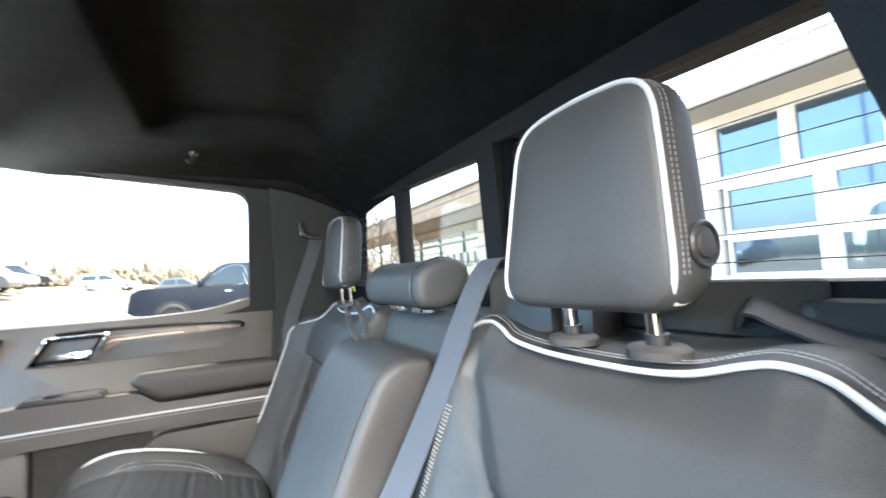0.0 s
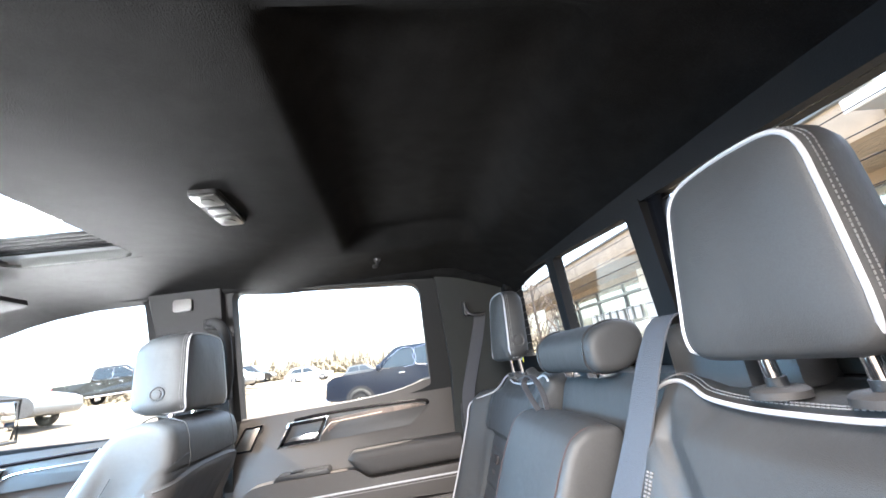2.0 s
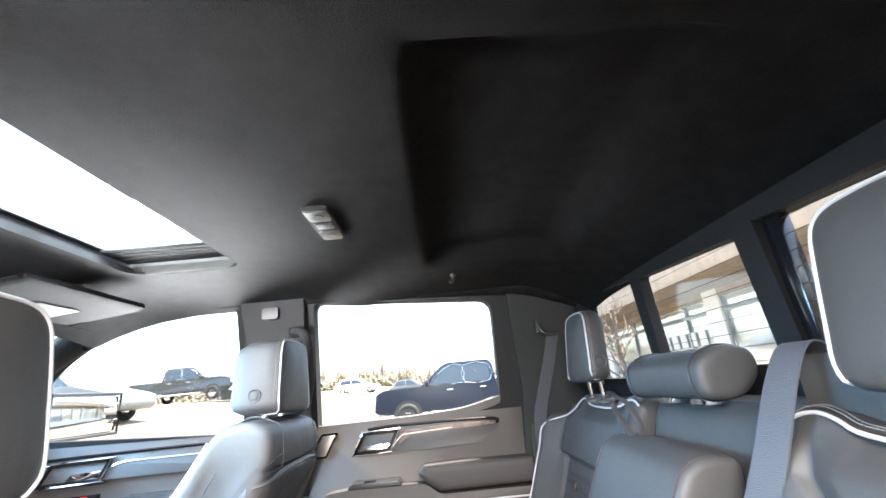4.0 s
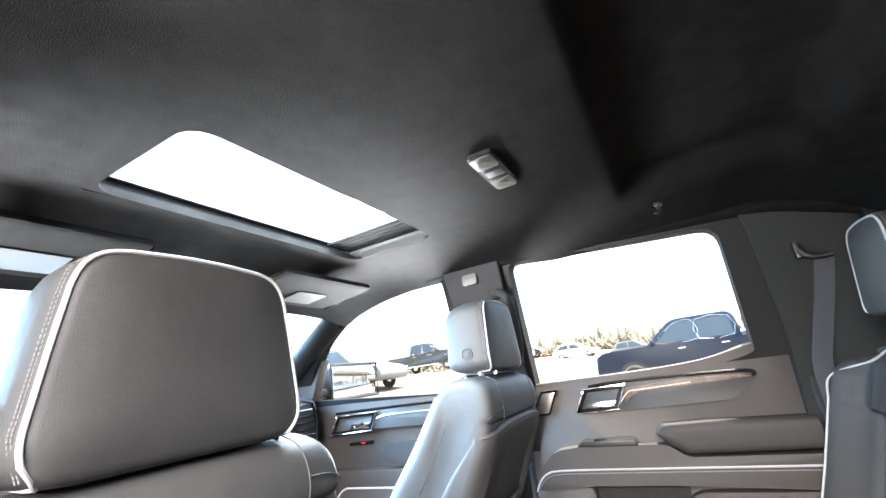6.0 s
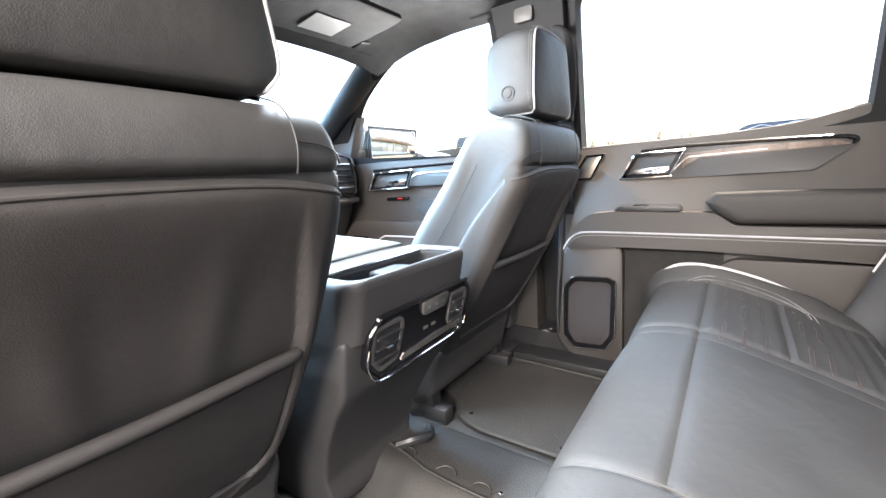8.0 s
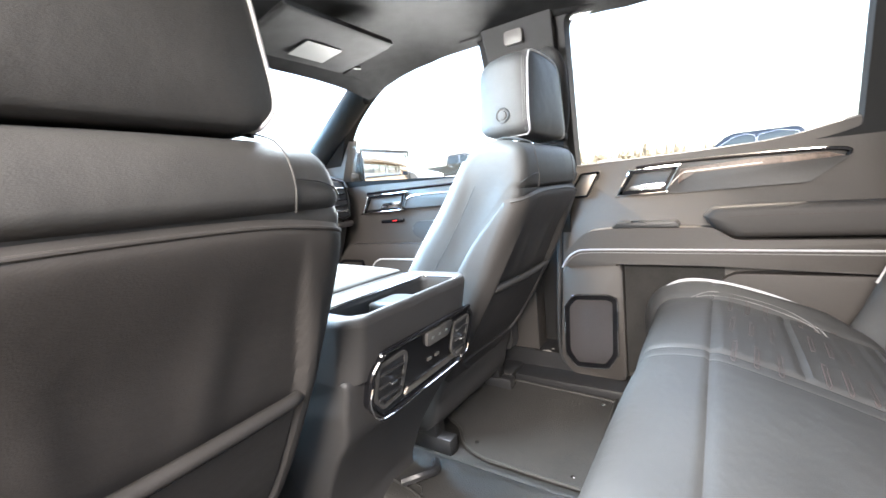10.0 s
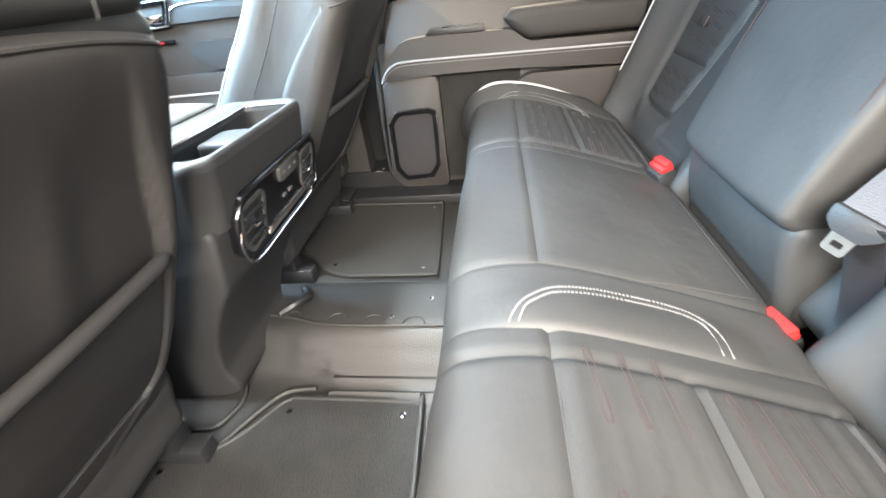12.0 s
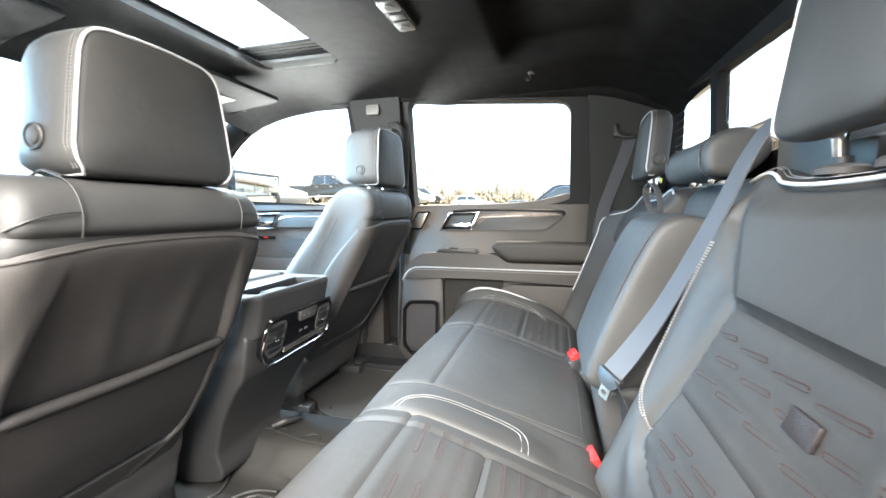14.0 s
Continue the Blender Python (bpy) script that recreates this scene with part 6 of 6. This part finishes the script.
def car(x, y, z, heading, paint, label, tall=1.0):
    t = thing("car", (x, y, z), label, "car", "parked vehicles")
    h = heading
    X = lambda a: x + h * a
    low = [(-2.3, 0.35), (-2.32, 0.80), (-2.1, 0.98 * tall), (1.0, 0.96 * tall), (2.15, 0.82), (2.32, 0.60), (2.28, 0.32), (-2.2, 0.28)]
    part("body", prism(rounded([(X(a), z + b) for a, b in low], 0.12), "y", y - 0.9, y + 0.9, 0.08), paint, t)
    cab = [(-2.05, 0.9 * tall), (-1.7, 1.45 * tall), (-1.3, 1.55 * tall), (0.1, 1.55 * tall), (0.4, 1.48 * tall), (1.15, 0.92 * tall)]
    bm = prism(rounded([(X(a), z + b) for a, b in cab], 0.1), "y", y - 0.84, y + 0.84, 0.05)
    for v in bm.verts:
        v.co.y = y + (v.co.y - y) * (1 - 0.2 * max(0, (v.co.z - z - 0.9) / 0.65))
    part("cabin", bm, paint, t)
    for s in (-1, 1):
        for pts in ([(-1.75, 1.0), (-1.5, 1.40), (-0.6, 1.45), (-0.58, 1.0)], [(-0.5, 1.0), (-0.5, 1.45), (0.05, 1.44), (0.75, 1.0)]):
            g = prism([(X(a), z + b * tall) for a, b in pts], "y", -0.008, 0.012)
            for v in g.verts:
                v.co.y += y + s * 0.845 * (1 - 0.2 * max(0, (v.co.z - z - 0.9) / 0.65))
            part("window", g, CARGLASS, t)
        for a in (-1.4, 1.4):
            wheel(t, X(a), y + s * 0.82, z + 0.33, 0.33, s)
        part("headlight", box(min(X(2.1), X(2.3)), max(X(2.1), X(2.3)), min(y + s * 0.55, y + s * 0.86), max(y + s * 0.55, y + s * 0.86), z + 0.62, z + 0.76, 0.03), LABEL, t)
        part("tail_light", box(min(X(-2.33), X(-2.2)), max(X(-2.33), X(-2.2)), min(y + s * 0.55, y + s * 0.88), max(y + s * 0.55, y + s * 0.88), z + 0.70, z + 0.88, 0.03), TAIL, t)
    return t


pickup(2.0, 14.4, ground_z(2.0, 14.4) - 0.02, -1, BLUEPAINT, "dark blue crew-cab pickup parked on the gravel")
pickup(-13.7, 25.2, ground_z(-14.0, 25.2) + 0.02, 1, BLACKPAINT, "black pickup parked far across the lot")
car(-10.5, 12.9, ground_z(-9.0, 12), 1, SILVERPAINT, "grey sport utility car parked on the lot", 1.15)
car(-24, 33, ground_z(-24, 33), 1, WHITEPAINT, "white car in the far row")
ROW = ((-13, 44, BLACKPAINT, 1.15), (-7.5, 45, WHITEPAINT, 1.0), (-2.0, 47, SILVERPAINT, 1.1), (3.5, 46, BLACKPAINT, 1.0), (9.0, 48, WHITEPAINT, 1.15), (-19, 43, SILVERPAINT, 1.0))
for x, y, paint, tall in ROW:
    car(x, y, ground_z(x, y), 1, paint, {BLACKPAINT: "black", WHITEPAINT: "white", SILVERPAINT: "grey"}[paint] + " car in the far parked row", tall)
for x, y, paint, tall in ((-9.5, 26, SILVERPAINT, 1.1), (-10.5, 29.5, BLACKPAINT, 1.2), (-11.0, 33, WHITEPAINT, 1.15)):
    car(x, y, ground_z(x, y), 1, paint, {BLACKPAINT: "black", WHITEPAINT: "white", SILVERPAINT: "grey"}[paint] + " car parked across the lot", tall)

# distant winter wood, in many ragged clumps
rng = random.Random(5)
verts, faces = [], []


def clump(cx_, cy_, cz_, rx, rz):
    base = len(verts)
    n = 5
    for lv, (hh, rr) in enumerate(((-0.9, 0.45), (-0.2, 1.0), (0.4, 0.7))):
        for k in range(n):
            a = 2 * math.pi * (k + 0.5 * lv) / n
            q = rr * rx * rng.uniform(0.6, 1.25)
            verts.append((cx_ + math.cos(a) * q, cy_ + math.sin(a) * q, cz_ + hh * rz * rng.uniform(0.8, 1.2)))
    verts.append((cx_ + rng.uniform(-0.2, 0.2) * rx, cy_, cz_ + rz * rng.uniform(0.9, 1.4)))
    for lv in range(2):
        for k in range(n):
            a, b = base + lv * n + k, base + lv * n + (k + 1) % n
            faces.append((a, b, b + n, a + n))
    for k in range(n):
        faces.append((base + 2 * n + k, base + 2 * n + (k + 1) % n, base + 3 * n))


for i in range(1700):
    x = rng.uniform(-170, 90)
    y = rng.uniform(88, 125)
    hgt = rng.uniform(1.6, 3.7) * (1.35 if rng.random() < 0.15 else 1)
    g0 = ground_z(x, y)
    for k in range(3):
        clump(x + rng.uniform(-0.7, 0.7), y + rng.uniform(-0.7, 0.7), g0 + hgt * (0.25 + 0.3 * k), rng.uniform(0.5, 1.0) * (1 - 0.22 * k), hgt * 0.28)
me = bpy.data.meshes.new("distant_trees")
me.from_pydata(verts, [], faces)
me.materials.append(FOREST)
tagged(new("distant_trees", me), "brown winter woodland along the horizon", "trees", "", "stuff")
structure("field", grid_mesh(lambda u, v: (-220 + 370 * u, 78 + 60 * v, ground_z(-220 + 370 * u, 78 + 60 * v) + 0.12), 60, 6), DRYGRASS, "dry grass strip before the woods", "ground")

red = thing("round_sign", (-14.3, 17.4, ground_z(-14.3, 17.4)), "round red sign with a pale rim on a tall white pole", "sign")
part("pole", tube([(-14.3, 17.6, ground_z(-14.3, 17.4) - 0.1), (-14.3, 17.6, 14.4)], 0.09, n=12, sub=1), WALLWHITE, red, "white pole")
facing = Matrix.Translation((-14.3, 17.4, 15.55)) @ Matrix.Rotation(radians(41), 4, "Z") @ Matrix.Scale(2.0, 4)
part("face", moved(disc((0, -0.06, 0), "y", 1.0, 0.12, 40, 0.02), facing), REDSIGN, red, "red sign face")
part("rim", moved(tube([(math.cos(a * math.pi / 20) * 1.02, -0.05, math.sin(a * math.pi / 20) * 1.02) for a in range(40)], 0.07, closed=True, n=8, sub=1), facing), WALLWHITE, red, "pale rim")
part("emblem_bar", moved(box(-0.5, 0.5, -0.09, -0.06, -0.16, 0.16, 0.02), facing), WALLWHITE, red, "pale bar")

post = thing("lot_lamp_post", (-31.0, 12.4, ground_z(-31, 12)), "tall grey lamp post on the lot", "lamp")
part("pole", tube([(-31.0, 12.4, ground_z(-31, 12) - 0.1), (-31.0, 12.4, 25.0)], 0.12, n=10, sub=1), STEEL, post)
part("lamp_head", box(-32.0, -30.8, 12.2, 12.6, 25.0, 25.25, 0.05), STEEL, post)

# ---- dealership building behind the truck ----
wing = thing("showroom_wing", (13.0, -1.0, ground_z(10, 0)), "white showroom wing with blue gridded windows under a boarded eave", "building")
WX = 9.7
gz = -1.8
part("wall", join(box(WX + 0.30, WX + 9, -8, 3.9, gz, 3.62), box(WX, WX + 0.3, -8, 3.62, gz, 0.60), box(WX, WX + 0.3, -8, 3.62, 3.46, 3.62), box(WX, WX + 0.3, -8, 3.62, 2.24, 2.42), box(WX, WX + 0.3, -8, 3.62, 1.28, 1.38), box(WX, WX + 0.3, 3.62, 3.9, gz, 3.62)), WALLWHITE, wing, "white clad wall", smooth=False)
part("soffit", box(WX - 1.0, WX + 0.3, -8, 4.0, 3.62, 3.70), SHADESOFFIT, wing, "boarded soffit with its shade put into the grey", smooth=False)
part("fascia", box(WX - 1.05, WX - 0.98, -8, 4.05, 3.60, 3.82, 0.01), WALLWHITE, wing, "white fascia")
part("roof", box(WX - 0.95, WX + 9.2, -8.2, 4.1, 3.80, 3.84, 0.01), WALLWHITE, wing)
for first, step, w, z0, z1 in ((3.62, 1.23, 1.10, 2.42, 3.46), (3.52, 1.55, 1.38, 1.38, 2.24), (3.52, 1.55, 1.38, 0.60, 1.28)):
    for i in range(7):
        y1 = first - step * i
        wd = part("window", box(WX + 0.12, WX + 0.16, y1 - w, y1, z0, z1), SHOPGLASS, wing, "pane tinted with the sky's blue reflection", smooth=False)
        part("post", box(WX + 0.0, WX + 0.2, y1 - step, y1 - w, z0, z1), WALLWHITE, wd, smooth=False)
        part("bead", prism([(y1 - w, z0), (y1, z0), (y1, z1), (y1 - w, z1)], "x", WX + 0.05, WX + 0.14, hole=[(y1 - w + 0.05, z0 + 0.05), (y1 - 0.05, z0 + 0.05), (y1 - 0.05, z1 - 0.05), (y1 - w + 0.05, z1 - 0.05)]), WALLWHITE, wd, smooth=False)
part("gable_wall", box(WX, WX + 9, 3.9, 4.0, gz, 3.62), WALLWHITE, wing, smooth=False)

BX = 12.3
bld = thing("dealership_building", (BX + 4, 16, ground_z(BX, 14)), "long showroom with pale glazing under deep brown timber eaves", "building")
part("wall", join(box(BX + 0.35, BX + 8, 4.2, 27.6, gz, 3.5), box(BX, BX + 0.35, 4.2, 27.6, gz, 0.1), box(BX, BX + 0.35, 26.2, 27.6, gz, 3.5), box(BX - 0.05, BX + 0.35, 14.9, 15.8, gz, 3.5)), WALLWHITE, bld, "pale wall and piers", smooth=False)
part("header", box(BX - 0.02, BX + 0.35, 4.2, 27.6, 3.18, 3.5), SOFFIT, bld, "brown header over the glazing", smooth=False)
part("soffit", box(WX + 0.05, BX + 0.35, 4.2, 36, 3.50, 3.56), SOFFIT, bld, "brown boarded soffit", smooth=False)
for i in range(9):
    part("soffit_board", box(WX + 0.10 + 0.28 * i, WX + 0.36 + 0.28 * i, 4.2, 36, 3.485, 3.502, 0.004), SOFFIT, bld)
part("fascia", box(WX - 0.05, WX + 0.05, 4.2, 36.1, 3.46, 4.22, 0.02), SOFFIT, bld, "brown timber fascia")
part("roof", box(WX - 0.15, BX + 8, 4.1, 36.2, 4.22, 4.30, 0.02), STEEL, bld)
yy = 4.4
while yy < 26.0:
    for z0, z1 in ((0.1, 2.62), (2.70, 3.18)):
        wd = part("window", box(BX + 0.12, BX + 0.16, yy + 0.03, yy + 2.57, z0, z1), PALEGLASS, bld, "shop pane coloured pale as the bright lot's reflection", smooth=False)
        part("frame", prism([(yy, z0 - 0.03), (yy + 2.6, z0 - 0.03), (yy + 2.6, z1 + 0.03), (yy, z1 + 0.03)], "x", BX + 0.02, BX + 0.2, hole=[(yy + 0.05, z0 + 0.04), (yy + 2.55, z0 + 0.04), (yy + 2.55, z1 - 0.04), (yy + 0.05, z1 - 0.04)]), STEEL, wd, smooth=False)
    yy += 2.6
for i in range(7):
    y = 20.8 - i * 0.70
    part("sign_bar", box(BX + 0.02, BX + 0.08, y - 0.22, y + 0.22, 1.45, 2.05, 0.02), WHITEPAINT, bld, "pale sign bar")


def bare_tree(x, y, h, seed):
    r = random.Random(seed)
    z = ground_z(x, y) - 0.1
    t = thing("bare_tree", (x, y, z), "leafless young tree beside the building", "tree", "bare trees")
    trunk = [(x, y, z), (x + 0.05, y, z + h * 0.3), (x - 0.03, y + 0.05, z + h * 0.65), (x, y, z + h)]
    part("trunk", tube(trunk, 0.06, n=7, sub=4), BARK, t)
    tw = []
    for i in range(26):
        k = r.uniform(0.28, 0.95)
        b = Vector((x, y, z + h * k))
        a = r.uniform(0, 6.28)
        ln = h * 0.33 * (1.1 - k) + 0.3
        e = b + Vector((math.cos(a) * ln * 0.7, math.sin(a) * ln * 0.7, ln * r.uniform(0.5, 0.9)))
        m = (b + e) / 2 + Vector((r.uniform(-0.1, 0.1), r.uniform(-0.1, 0.1), -0.05))
        tw.append(tube([b, m, e], 0.020, n=5, sub=3))
        for q in range(4):
            p = b.lerp(e, r.uniform(0.4, 1.0))
            tw.append(tube([p, p + Vector((r.uniform(-0.3, 0.3), r.uniform(-0.3, 0.3), r.uniform(0.1, 0.5)))], 0.009, n=4, sub=1))
    part("branches", join(*tw), BARK, t)["kind"] = "stuff"


bare_tree(8.0, 17.6, 4.4, 1)
bare_tree(8.2, 15.2, 3.8, 2)
bare_tree(8.4, 21.0, 5.2, 3)
